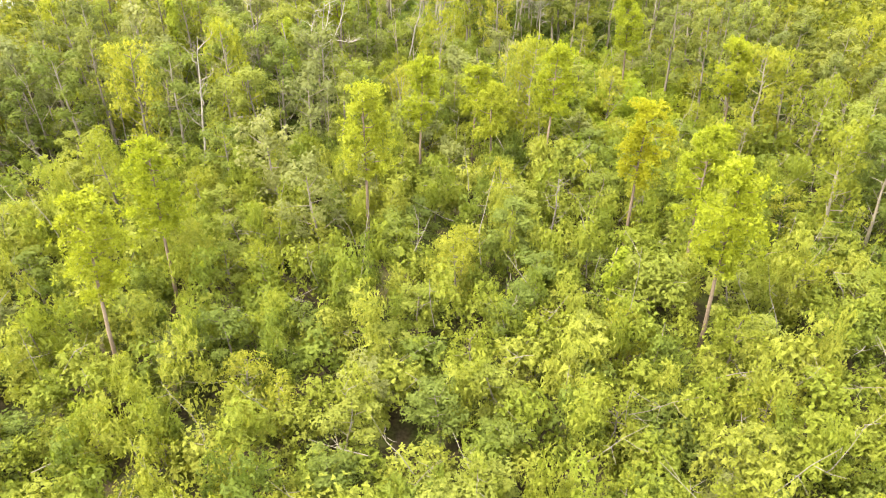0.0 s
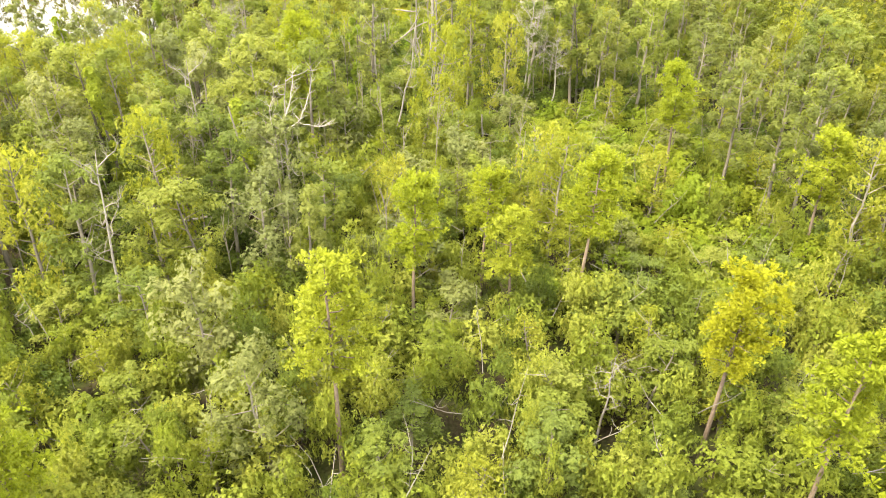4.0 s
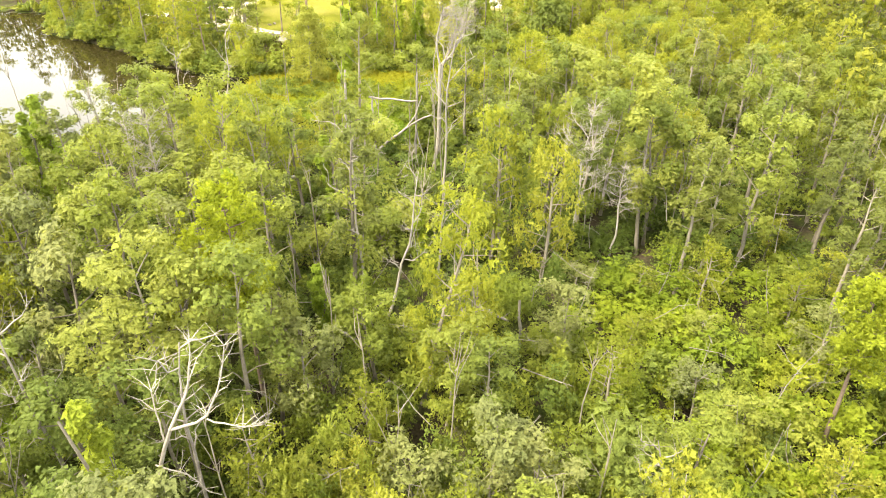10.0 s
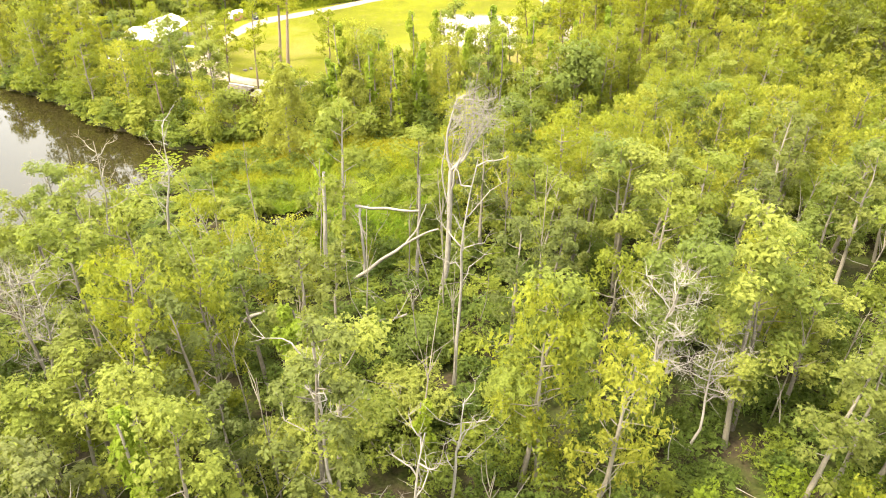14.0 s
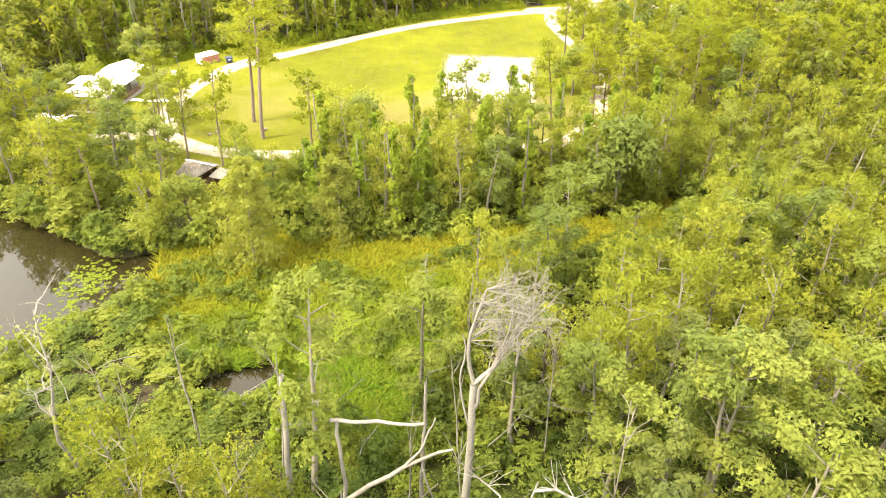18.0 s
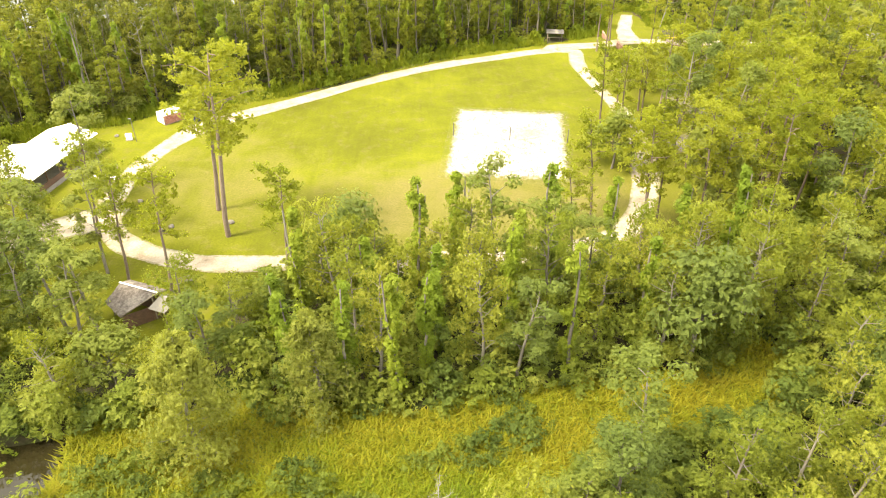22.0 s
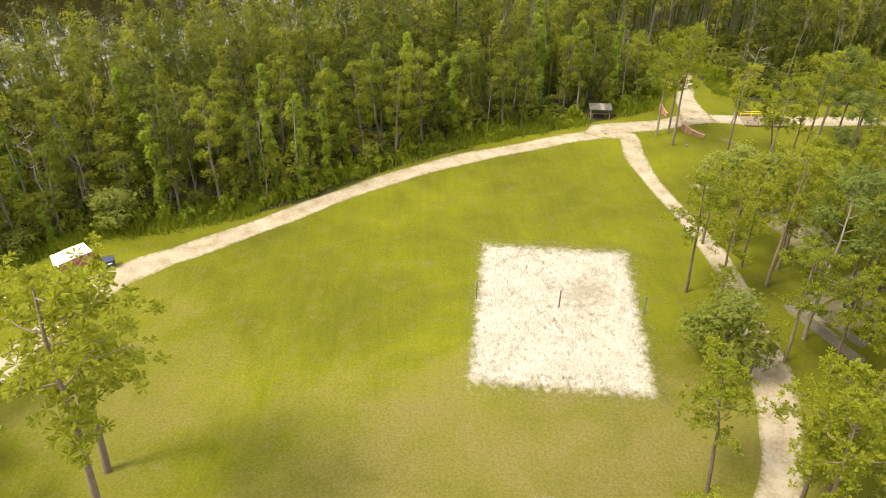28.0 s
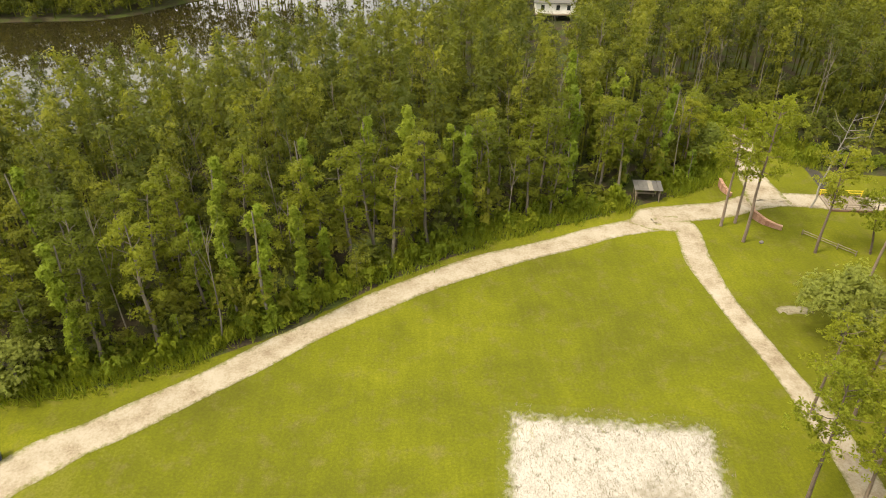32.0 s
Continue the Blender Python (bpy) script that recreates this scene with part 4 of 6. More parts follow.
def brush(count, spread, height, size, lobes=6, droop=0.3, aspect=0.8):
    """One bush: a ragged dome of overlapping leafy lobes, leafy down to the ground."""
    out, share = [], []
    for k in range(lobes):
        a, q = k * 2.4 + rng.normal(0, 0.4), math.sqrt((k + 0.4) / lobes)
        z = height * (1.0 - 0.62 * q ** 2.2) * rng.uniform(0.82, 1.05)
        r = spread * (0.52 - 0.16 * q) * rng.uniform(0.8, 1.15)
        out.append(cluster((spread * 0.72 * q * math.cos(a), spread * 0.72 * q * math.sin(a), z - r * 0.4), r, count // lobes, size, 0.85, droop=droop, aspect=aspect))
    return merge(out)


def stemmed(count, height, spread, size, bare):
    """A far tree: stem and a handful of leafy puffs in one mesh."""
    v, q = tube(wander((0, 0, 0), (rng.normal(0, 0.6), rng.normal(0, 0.6), height * 0.95), 4, 0.15), np.linspace(0.2, 0.05, 4), 3)
    out = [(v, np.concatenate([q[:, :3], q[:, [0, 2, 3]]]))]
    for k in range(8):
        a, f = k * 2.4, bare + (1 - bare) * (k + 0.5) / 8
        r = spread * rng.uniform(0.2, 0.75) * (1.1 - 0.5 * f)
        out.append(cluster((r * math.cos(a), r * math.sin(a), f * height), spread * rng.uniform(0.4, 0.6), count // 8, size, 0.8))
    return merge(out)


def spikes():
    """A stand of tall weeds: upright narrow blades in leaning bunches."""
    n = 42
    b = rng.normal(0, 0.75, (n, 3)) * np.array([1, 1, 0])
    d = np.stack([rng.normal(0, 0.5, n), rng.normal(0, 0.5, n), rng.uniform(0.6, 1.5, n)], 1)
    s = unit(rng.normal(0, 1, (n, 3)) * np.array([1, 1, 0.05])) * 0.09
    v = np.stack([b - s, b + s, b + d], 1).reshape(-1, 3)
    return v, np.arange(n * 3).reshape(-1, 3)


def tall_stem():
    """A thin pale trunk with a few rising forks."""
    h = rng.uniform(13, 18)
    p = wander((0, 0, 0), (rng.normal(0, 1.0), rng.normal(0, 1.0), h), 5, 0.14)
    out = [tube(p, np.linspace(0.12, 0.03, 5), 3)]
    for k in range(5):
        q = p[rng.integers(2, 4)] + rng.uniform(0, 1) * np.array([0, 0, 2.0])
        out.append(tube(wander(q, q + np.array([rng.normal(0, 1.1), rng.normal(0, 1.1), rng.uniform(2, 4.5)]), 3, 0.15), np.linspace(0.05, 0.015, 3), 3))
    v, q = merge(out)
    return v, np.concatenate([q[:, :3], q[:, [0, 2, 3]]])


BRUSH = [brush(600, 2.9, 6.2, 0.53, 11) for i in range(5)] + [brush(600, 2.4, 7.6, 0.54, 11, 0.9, 0.5) for i in range(3)]
CREEP = [brush(640, 2.9, 5.8, 0.44, 10) for i in range(4)]
BRUSH_MID = [brush(290, 2.7, 6.4, 0.70, 10) for i in range(6)]
BRUSH_FAR = [brush(170, 3.4, 6.6, 0.85, 8) for i in range(4)]
BRUSH_WOOD = [brush(200, 2.8, 6.4, 0.80, 9) for i in range(5)]
LOW = [brush(110, 1.5, 1.9, 0.5, 5) for i in range(5)]
TALL = [stemmed(250, 18, 2.6, 0.72, 0.42) for i in range(6)]
FAR = [stemmed(120, 18, 3.4, 1.05, 0.34) for i in range(5)]
WATERS = (LAKE_LINE, RIVER_LINE, POND_LINE)

def ease(a, b, v):
    """0 to 1 as v goes from a to b."""
    t = np.clip((np.asarray(v, float) - a) / (b - a), 0, 1)
    return t * t * (3 - 2 * t)


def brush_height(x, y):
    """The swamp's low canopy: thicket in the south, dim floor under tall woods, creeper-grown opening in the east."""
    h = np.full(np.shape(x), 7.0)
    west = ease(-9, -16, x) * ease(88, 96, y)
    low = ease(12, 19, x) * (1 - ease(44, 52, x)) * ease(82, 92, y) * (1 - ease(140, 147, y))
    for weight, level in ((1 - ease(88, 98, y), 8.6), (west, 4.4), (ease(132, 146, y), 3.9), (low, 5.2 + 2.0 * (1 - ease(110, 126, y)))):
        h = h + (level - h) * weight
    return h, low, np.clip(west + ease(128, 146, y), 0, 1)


# swamp brush under and ahead of the start of the flight
x, y = scatter(-46, 48, 22, 190, 3.6)
ok = free_of(x, y, (*WATERS, MARSH_LINE, OPEN_LINE), 1.2) & (np.hypot(x + 1.5, y - 40) > 2.6)
x, y = x[ok], y[ok]
patch = np.array([noise.noise(Vector((a * 0.07, b * 0.07, 0.3))) for a, b in zip(x, y)])
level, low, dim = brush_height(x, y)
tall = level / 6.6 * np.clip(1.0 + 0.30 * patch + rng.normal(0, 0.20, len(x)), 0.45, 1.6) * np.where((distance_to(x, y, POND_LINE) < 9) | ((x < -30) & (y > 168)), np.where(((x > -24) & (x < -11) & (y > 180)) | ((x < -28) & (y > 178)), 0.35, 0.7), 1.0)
# darker tint under tall woods: dark shrubs, with the woods' shade put into colour
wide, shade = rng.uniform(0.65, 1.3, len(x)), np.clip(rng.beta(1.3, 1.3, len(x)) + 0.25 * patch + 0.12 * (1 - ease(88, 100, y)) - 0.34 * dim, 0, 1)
creep = rng.uniform(0, 1, len(x)) < low * 0.45
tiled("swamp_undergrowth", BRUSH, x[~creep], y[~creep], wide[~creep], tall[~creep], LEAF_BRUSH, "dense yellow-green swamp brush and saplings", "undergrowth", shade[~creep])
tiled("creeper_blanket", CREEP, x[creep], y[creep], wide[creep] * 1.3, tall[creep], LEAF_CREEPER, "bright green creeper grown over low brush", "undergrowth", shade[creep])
x, y = scatter(-120, 120, 40, 200, 4.8)
ok = free_of(x, y, (*WATERS, MARSH_LINE, OPEN_LINE), 1.2) & ((x < -46) | (x > 48))
x, y = x[ok], y[ok]
tiled("outer_undergrowth", BRUSH_FAR, x, y, rng.uniform(0.8, 1.2, len(x)), rng.uniform(0.6, 1.4, len(x)) * np.where((x < -30) & (y > 168), 0.5, 1.0), LEAF_BRUSH, "thick brush of the outer swamp", "undergrowth")

# brush of the tree belt between marsh and meadow, the lake shore and the eastern wood
x, y = scatter(-80, 100, 184, 262, 3.2)
ok = free_of(x, y, (*WATERS, MARSH_LINE, OPEN_LINE), 0.2)
x, y = x[ok], y[ok]
tiled("belt_undergrowth", BRUSH_MID, x, y, rng.uniform(0.75, 1.15, len(x)), np.clip(rng.normal(0.72, 0.2, len(x)), 0.3, 1.2) * np.where((x < -10) & (y < 206), 0.35, 1.0), LEAF_BRUSH, "leafy brush below the tree belt", "undergrowth")

# northern woodland floor growth and its fringe of weeds along the track
x, y = scatter(-125, 130, 286, 384, 4.0)
ok = free_of(x, y, (*WATERS, OPEN_LINE), 2.6)
x, y = x[ok], y[ok]
rim = np.exp(-distance_to(x, y, OPEN_LINE) / 9)
tiled("woodland_undergrowth", BRUSH_WOOD, x, y, rng.uniform(0.8, 1.2, len(x)), np.clip(rng.normal(0.54, 0.26, len(x)) + 0.60 * rim * rng.uniform(0.2, 1.4, len(x)), 0.25, 1.7), LEAF_WOOD, "dark mixed undergrowth of the northern wood", "undergrowth")
x, y = scatter(-125, 130, 226, 366, 1.5)
d = distance_to(x, y, OPEN_LINE)
far = free_of(x, y, (*WATERS, MARSH_LINE), 0.3)
ok = ~inside(x, y, OPEN_LINE) & (d > 1.3) & (d < 5.0) & far
tiled("edge_weeds", LOW, x[ok], y[ok], rng.uniform(0.6, 1.1, ok.sum()), rng.uniform(0.35, 1.8, ok.sum()), WEED, "bright leafy weeds and saplings fringing the meadow", "weeds")
x, y = scatter(-70, 66, 284, 366, 0.95)
d = distance_to(x, y, OPEN_LINE)
ok = (~inside(x, y, OPEN_LINE) | (d < 0.15)) & (d < 4.0) & free_of(x, y, (), 0.3) & (distance_to(x, y, LOOP) > 3.6)
tiled("tall_grass_fringe", [spikes() for i in range(9)], x[ok], y[ok], rng.uniform(0.6, 1.1, ok.sum()), rng.uniform(0.4, 1.5, ok.sum()), WEED, "tall bright green grass between track and woods", "tall grass")

# low growth along the waters' edges and the marsh rim
x, y = scatter(-150, 45, 172, 270, 1.7)
rim = np.minimum(distance_to(x, y, LAKE_LINE), np.minimum(distance_to(x, y, MARSH_LINE), distance_to(x, y, POND_LINE)))
ok = (rim < 3.2) & ~inside(x, y, LAKE_LINE) & ~inside(x, y, POND_LINE) & ~inside(x, y, MARSH_LINE) & ~inside(x, y, OPEN_LINE)
x, y = x[ok], y[ok]
tiled("shore_growth", LOW, x, y, rng.uniform(0.8, 1.5, len(x)), rng.uniform(0.5, 1.6, len(x)), LEAF_BRUSH, "low leafy growth along the water's edge", "undergrowth")

# wooded far bank of the river, and the swamp behind the start
x, y = scatter(-150, 30, 436, 485, 4.6)
ok = free_of(x, y, (RIVER_LINE,), 0.8)
x, y = x[ok], y[ok]
bx, by = scatter(-150, 30, 432, 466, 3.4)
ok = free_of(bx, by, (RIVER_LINE,), 0.2)
bx, by = bx[ok], by[ok]
tiled("far_bank_brush", BRUSH_FAR, bx, by, rng.uniform(0.7, 1.1, len(bx)), rng.uniform(0.5, 1.1, len(bx)), LEAF_WOOD, "dark leafy brush along the river's far bank", "undergrowth")
tiled("far_bank_woods", FAR, x, y, rng.uniform(0.8, 1.2, len(x)), rng.uniform(0.7, 1.1, len(x)), LEAF_WOOD, "dark woods on the river's far bank", "woods")
x, y = scatter(-150, 150, -50, 210, 8.5)
ok = ((y < 24) | (np.abs(x) > 60 + 0.62 * np.clip(y, 40, 240) - 6)) & free_of(x, y, (LAKE_LINE,), 2)
x, y = x[ok], y[ok]
tiled("rear_woods", FAR, x, y, rng.uniform(1.2, 1.6, len(x)), rng.uniform(0.5, 0.9, len(x)), LEAF_BRUSH, "swamp woods spreading out to all sides", "woods")

# far woods to all sides
x, y = scatter(-120, 132, 296, 412, 4.1)
ok = free_of(x, y, (*WATERS, OPEN_LINE), 3.0) & (distance_to(x, y, OPEN_LINE) > 15)
x, y = x[ok], y[ok]
tiled("riverside_woods", TALL, x, y, rng.uniform(0.75, 1.15, len(x)), rng.uniform(0.75, 1.12, len(x)) * np.where(distance_to(x, y, RIVER_LINE) < 13, 0.66, 1.0), LEAF_WOOD, "dense tall woods between meadow and river", "woods")
x, y = scatter(-150, 150, 30, 480, 6.0)
ok = free_of(x, y, (*WATERS, MARSH_LINE, OPEN_LINE), 3.0) & ((np.abs(x) > 62) | (y > 300)) & ~((x > -120) & (x < 132) & (y > 296) & (y < 412))
ok &= np.abs(x) < 60 + 0.62 * np.clip(y, 40, 240)
x, y = x[ok], y[ok]
tiled("far_woods", FAR, x, y, rng.uniform(0.8, 1.3, len(x)), rng.uniform(0.7, 1.15, len(x)) * np.where((x < -40) & (y > 160) & (y < 215), 0.55, 1.08), LEAF_WOOD, "mixed woods reaching to the horizon", "woods")


x, y = scatter(-110, 120, 292, 400, 9.0)
ok = free_of(x, y, (*WATERS, OPEN_LINE), 2.0) & (distance_to(x, y, RIVER_LINE) > 16)
x, y = x[ok], y[ok]
tiled("woodland_stems", [tall_stem() for i in range(12)], x, y, np.ones(len(x)), rng.uniform(0.65, 1.1, len(x)), BARK_WOOD, "thin pale trunks standing in the northern wood", "trunks")


x, y = scatter(-66, 68, 96, 188, 9.0)
ok = free_of(x, y, (*WATERS, MARSH_LINE, OPEN_LINE), 2.0) & (brush_height(x, y)[1] < 0.3)
x, y = x[ok], y[ok]
tiled("swamp_stems", [tall_stem() for i in range(12)], x, y, np.ones(len(x)), rng.uniform(0.7, 1.15, len(x)), BARK, "thin pale trunks rising out of the swamp brush", "trunks")


def grove(keys, weights, x0, x1, y0, y1, gap, low, high, lines, clear=1.5, lean=0.6, near_edge=0):
    x, y = scatter(x0, x1, y0, y1, gap)
    ok = free_of(x, y, lines, clear)
    if near_edge:
        ok &= distance_to(x, y, OPEN_LINE) < near_edge
    for a, b in zip(x[ok], y[ok]):
        if min((math.hypot(a - p, b - q) for p, q in planted), default=9) < gap * 0.55:
            continue
        if (a < -27 and 180 < b < 204) or math.hypot(a - 20.5, b - 145.5) < 5:
            continue
        planted.append((a, b))
        shore = 0.6 if a < -46 and 158 < b < 200 else 1.0
        plant(keys[rng.choice(len(keys), p=weights)], a, b, shore * rng.uniform(low, high), rng.normal(0, lean))


planted = [(t[1], t[2]) for group in STANDING for t in group]
ALL = (*WATERS, MARSH_LINE, OPEN_LINE)
grove(("pale", "gum", "grey", "oak"), (0.42, 0.34, 0.14, 0.10), -48, 47, 30, 92, 6.2, 7.0, 10.8, ALL, 1.5)
grove(("tall_gum", "gum", "pale", "grey", "vine"), (0.34, 0.34, 0.18, 0.08, 0.06), -64, -11, 92, 164, 5.7, 16, 22.5, ALL)
grove(("pale", "gum", "tall_gum"), (0.6, 0.2, 0.2), -64, -11, 164, 180, 6.6, 10, 15, ALL)
grove(("pale", "gum", "grey", "oak"), (0.40, 0.34, 0.18, 0.08), -11, 15, 94, 127, 6.4, 9.5, 14.5, ALL)
grove(("oak", "vine", "grey"), (0.6, 0.3, 0.1), -13, 12, 127, 166, 6.6, 4.5, 8.5, ALL)
grove(("gum", "pale", "grey", "oak"), (0.25, 0.40, 0.2, 0.15), 15, 46, 84, 146, 7.6, 6, 10.5, ALL)
grove(("tall_gum", "gum", "pale"), (0.5, 0.3, 0.2), 46, 72, 60, 186, 6.6, 16, 22, ALL)
grove(("tall_gum", "gum", "pale", "dead", "vine"), (0.42, 0.26, 0.20, 0.04, 0.08), -11, 10, 136, 164, 10.0, 11, 16, ALL)
grove(("tall_gum", "gum", "pale", "dead", "vine"), (0.52, 0.18, 0.20, 0.04, 0.06), 10, 46, 144, 186, 7.2, 14.5, 20, ALL)
grove(("pale", "gum"), (0.85, 0.15), 8, 72, 184, 236, 5.6, 12, 17, ALL, 1.0)
grove(("gum", "vine", "pale", "oak"), (0.10, 0.40, 0.44, 0.06), -12.5, 44, 217, 241, 4.6, 11, 17, ALL, 0.5)
grove(("gum", "pale", "park_pine"), (0.5, 0.3, 0.2), -84, -22, 200, 262, 6.0, 11, 17, ALL, 1.5)
grove(("gum", "park_pine", "pale"), (0.4, 0.4, 0.2), -76, -40, 228, 262, 6.5, 11, 17, WATERS, 2.0)
grove(("wood_gum", "pale", "vine", "dead"), (0.58, 0.06, 0.33, 0.03), -80, 58, 290, 352, 4.2, 10, 19, ALL, 2.2, near_edge=17)
grove(("vine", "oak", "pale"), (0.6, 0.25, 0.15), -80, 58, 288, 352, 4.6, 4, 9, ALL, 1.4, near_edge=6.5)
grove(("park_pine", "gum", "pale"), (0.84, 0.10, 0.06), 46, 115, 238, 296, 6.2, 16, 22, WATERS, 1.0)
grove(("park_pine", "gum", "pale"), (0.6, 0.3, 0.1), 68, 115, 296, 326, 7.0, 12, 18, WATERS, 1.0)
grove(("park_pine", "oak"), (0.85, 0.15), 42, 60, 250, 292, 6.0, 11, 17, WATERS, 1.0)

# marsh grass and floating weed
x, y = scatter(-38, 44, 176, 230, 0.36)
ragged = np.array([noise.noise(Vector((a * 0.25, b * 0.25, 1.7))) for a, b in zip(x, y)])
ok = (inside(x, y, MARSH_LINE) | (distance_to(x, y, MARSH_LINE) < 1.2 + 2.6 * ragged)) & ~inside(x, y, POND_LINE) & ~inside(x, y, LAKE_LINE) & ~inside(x, y, OPEN_LINE)
x, y = x[ok], y[ok]


def tuft():
    n = 5
    a = rng.uniform(0, 6.28, n)
    d = np.stack([np.cos(a) * 0.9, np.sin(a) * 0.9, np.full(n, 0.8)], 1) * rng.uniform(0.7, 1.2, n)[:, None]
    s = np.stack([-np.sin(a), np.cos(a), np.zeros(n)], 1) * 0.10
    b = rng.normal(0, 0.1, (n, 3)) * np.array([1, 1, 0])
    v = np.stack([b - s, b + s, b + d], 1).reshape(-1, 3)
    return v, np.arange(n * 3).reshape(-1, 3)


ripe = np.clip((y + 0.25 * np.abs(x + 2) - 196) / 20, 0, 1) * 0.8 + 0.22 * np.array([noise.noise(Vector((a * 0.12, b * 0.3, 4.2))) for a, b in zip(x, y)]) + rng.normal(0, 0.1, len(x))
tiled("marsh_grass", [tuft() for i in range(6)], x, y, rng.uniform(0.8, 1.5, len(x)), rng.uniform(0.5, 1.3, len(x)), REED, "tall yellow-green and ochre marsh grass", "marsh grass", np.clip(ripe, 0, 1))


x, y = scatter(-34, 14, 184, 219, 1.5)
clump = np.array([noise.noise(Vector((a * 0.16, b * 0.2, 7.7))) for a, b in zip(x, y)])
ok = inside(x, y, MARSH_LINE) & ~inside(x, y, POND_LINE) & (clump > np.where(x < -14, 0.0, 0.06 + 0.012 * np.maximum(x + 12, 0))) & (np.hypot(x + 8.5, y - 198) > 4)
x, y = x[ok], y[ok]
tiled("marsh_shrubs", LOW, x, y, rng.uniform(0.6, 1.2, len(x)), rng.uniform(0.4, 1.1, len(x)), LEAF_BRUSH, "low olive shrubs scattered through the marsh grass", "undergrowth", rng.uniform(0.0, 0.55, len(x)))


# thin bare stems and fallen limbs among the brush
def bare_stem():
    n, a = 4, rng.uniform(0, 6.28)
    tilt = rng.uniform(0.1, 1.3)
    end = np.array([math.cos(a) * math.sin(tilt), math.sin(a) * math.sin(tilt), math.cos(tilt)]) * rng.uniform(3, 6)
    start = np.array([0, 0, rng.uniform(4.5, 7.0)])
    out = [tube(wander(start - end * 0.2, start + end, n, 0.25), np.linspace(0.055, 0.015, n), 3)]
    for k in range(4):
        f = rng.uniform(0.3, 0.9)
        out.append(tube(wander(start + end * f, start + end * f + rng.normal(0, 1, 3) * np.array([1, 1, 0.5]), 3, 0.1), np.linspace(0.025, 0.008, 3), 3))
    v, q = merge(out)
    return v, np.concatenate([q[:, :3], q[:, [0, 2, 3]]])


x, y = scatter(-60, 62, 30, 190, 6.0)
ok = free_of(x, y, (*WATERS, MARSH_LINE, OPEN_LINE), 1.0)
x, y = x[ok], y[ok]
tiled("bare_stems", [bare_stem() for i in range(10)], x, y, np.ones(len(x)), np.clip(rng.normal(1.0, 0.15, len(x)), 0.6, 1.4), BARK_DEAD, "thin bleached bare stems sticking out of brush", "branches")

# ---------------- things of the park ----------------
def at(x, y, z=0.0, turn=0.0):
    return pose(x, y, z, 0, 0, turn)


def rod(a, b, r, sides=6):
    v, q = tube(np.array([a, b], float), (r, r * 0.96), sides)
    n = len(v)
    bm = bmesh.new()
    vs = [bm.verts.new(p) for p in v]
    for f in q:
        bm.faces.new([vs[k] for k in f])
    bm.faces.new(vs[:sides][::-1])
    bm.faces.new(vs[-sides:])
    return bm


def open_hall():
    """Long open-sided hall: slab, low wall, posts and a white ribbed gable roof."""
    t = thing("open_hall", at(-58.66, 271.6, 0.03, -11.8), "open-sided picnic hall with white sheet metal roof", "hall")
    part("slab", box(8.8, 17.6, 0.16, 0.4, 0.4, 0.08, 0.02), CONCRETE, t, "worn concrete floor slab")
    for k in range(6):
        for sx in (-3.7, 3.7):
            part("post", box(0.16, 0.16, 3.0, sx, -7.6 + k * 3.04, 1.66, 0.01), DARK_WOOD, t)
    part("low_wall", box(0.12, 12.0, 0.9, 3.85, -1.4, 0.61, 0.01), DARK_WOOD, t, "dark board half wall")
    part("low_wall", box(7.0, 0.12, 0.9, 0, -7.75, 0.61, 0.01), DARK_WOOD, t, "dark board half wall")
    for sx in (-1, 1):
        slope = part("roof_slope", box(4.75, 16.9, 0.06, 0, 0, 0, 0.01), WHITE_METAL, t, "white ribbed sheet metal", pose(sx * 2.25, 0, 3.92, 0, sx * 17.5, 0))
        for k in range(27):
            part("rib", box(4.75, 0.05, 0.035, 0, -8.3 + k * 0.64, 0.045), WHITE_METAL, slope)
        part("fascia", box(0.05, 16.9, 0.16, sx * 4.52, 0, 3.16, 0.01), WHITE_PAINT, t)
    part("ridge_cap", box(0.4, 16.9, 0.05, 0, 0, 4.67, 0.015), WHITE_METAL, t)
    for sy in (-8.4, 8.4):
        bm = bmesh.new()
        vs = [bm.verts.new(p) for p in ((-4.4, 0, 0), (4.4, 0, 0), (0, 0, 1.34))]
        f = bm.faces.new(vs)
        ext = bmesh.ops.extrude_face_region(bm, geom=[f])
        bmesh.ops.translate(bm, vec=(0, 0.06, 0), verts=[v for v in ext["geom"] if isinstance(v, bmesh.types.BMVert)])
        part("gable", bm, WHITE_PAINT, t, m=pose(0, sy, 3.2))
    lean_to = part("lean_to_roof", box(3.4, 4.4, 0.06, 0, 0, 0, 0.01), WHITE_METAL, t, "white sheet metal", pose(-6.15, 1.2, 2.72, 0, -7, 0))
    for k in range(7):
        part("rib", box(3.4, 0.05, 0.035, 0, -1.92 + k * 0.64, 0.045), WHITE_METAL, lean_to)
    for sy in (-0.8, 1.2, 3.2):
        part("post", box(0.14, 0.14, 2.4, -7.6, sy, 1.2, 0.01), DARK_WOOD, t)
    return t


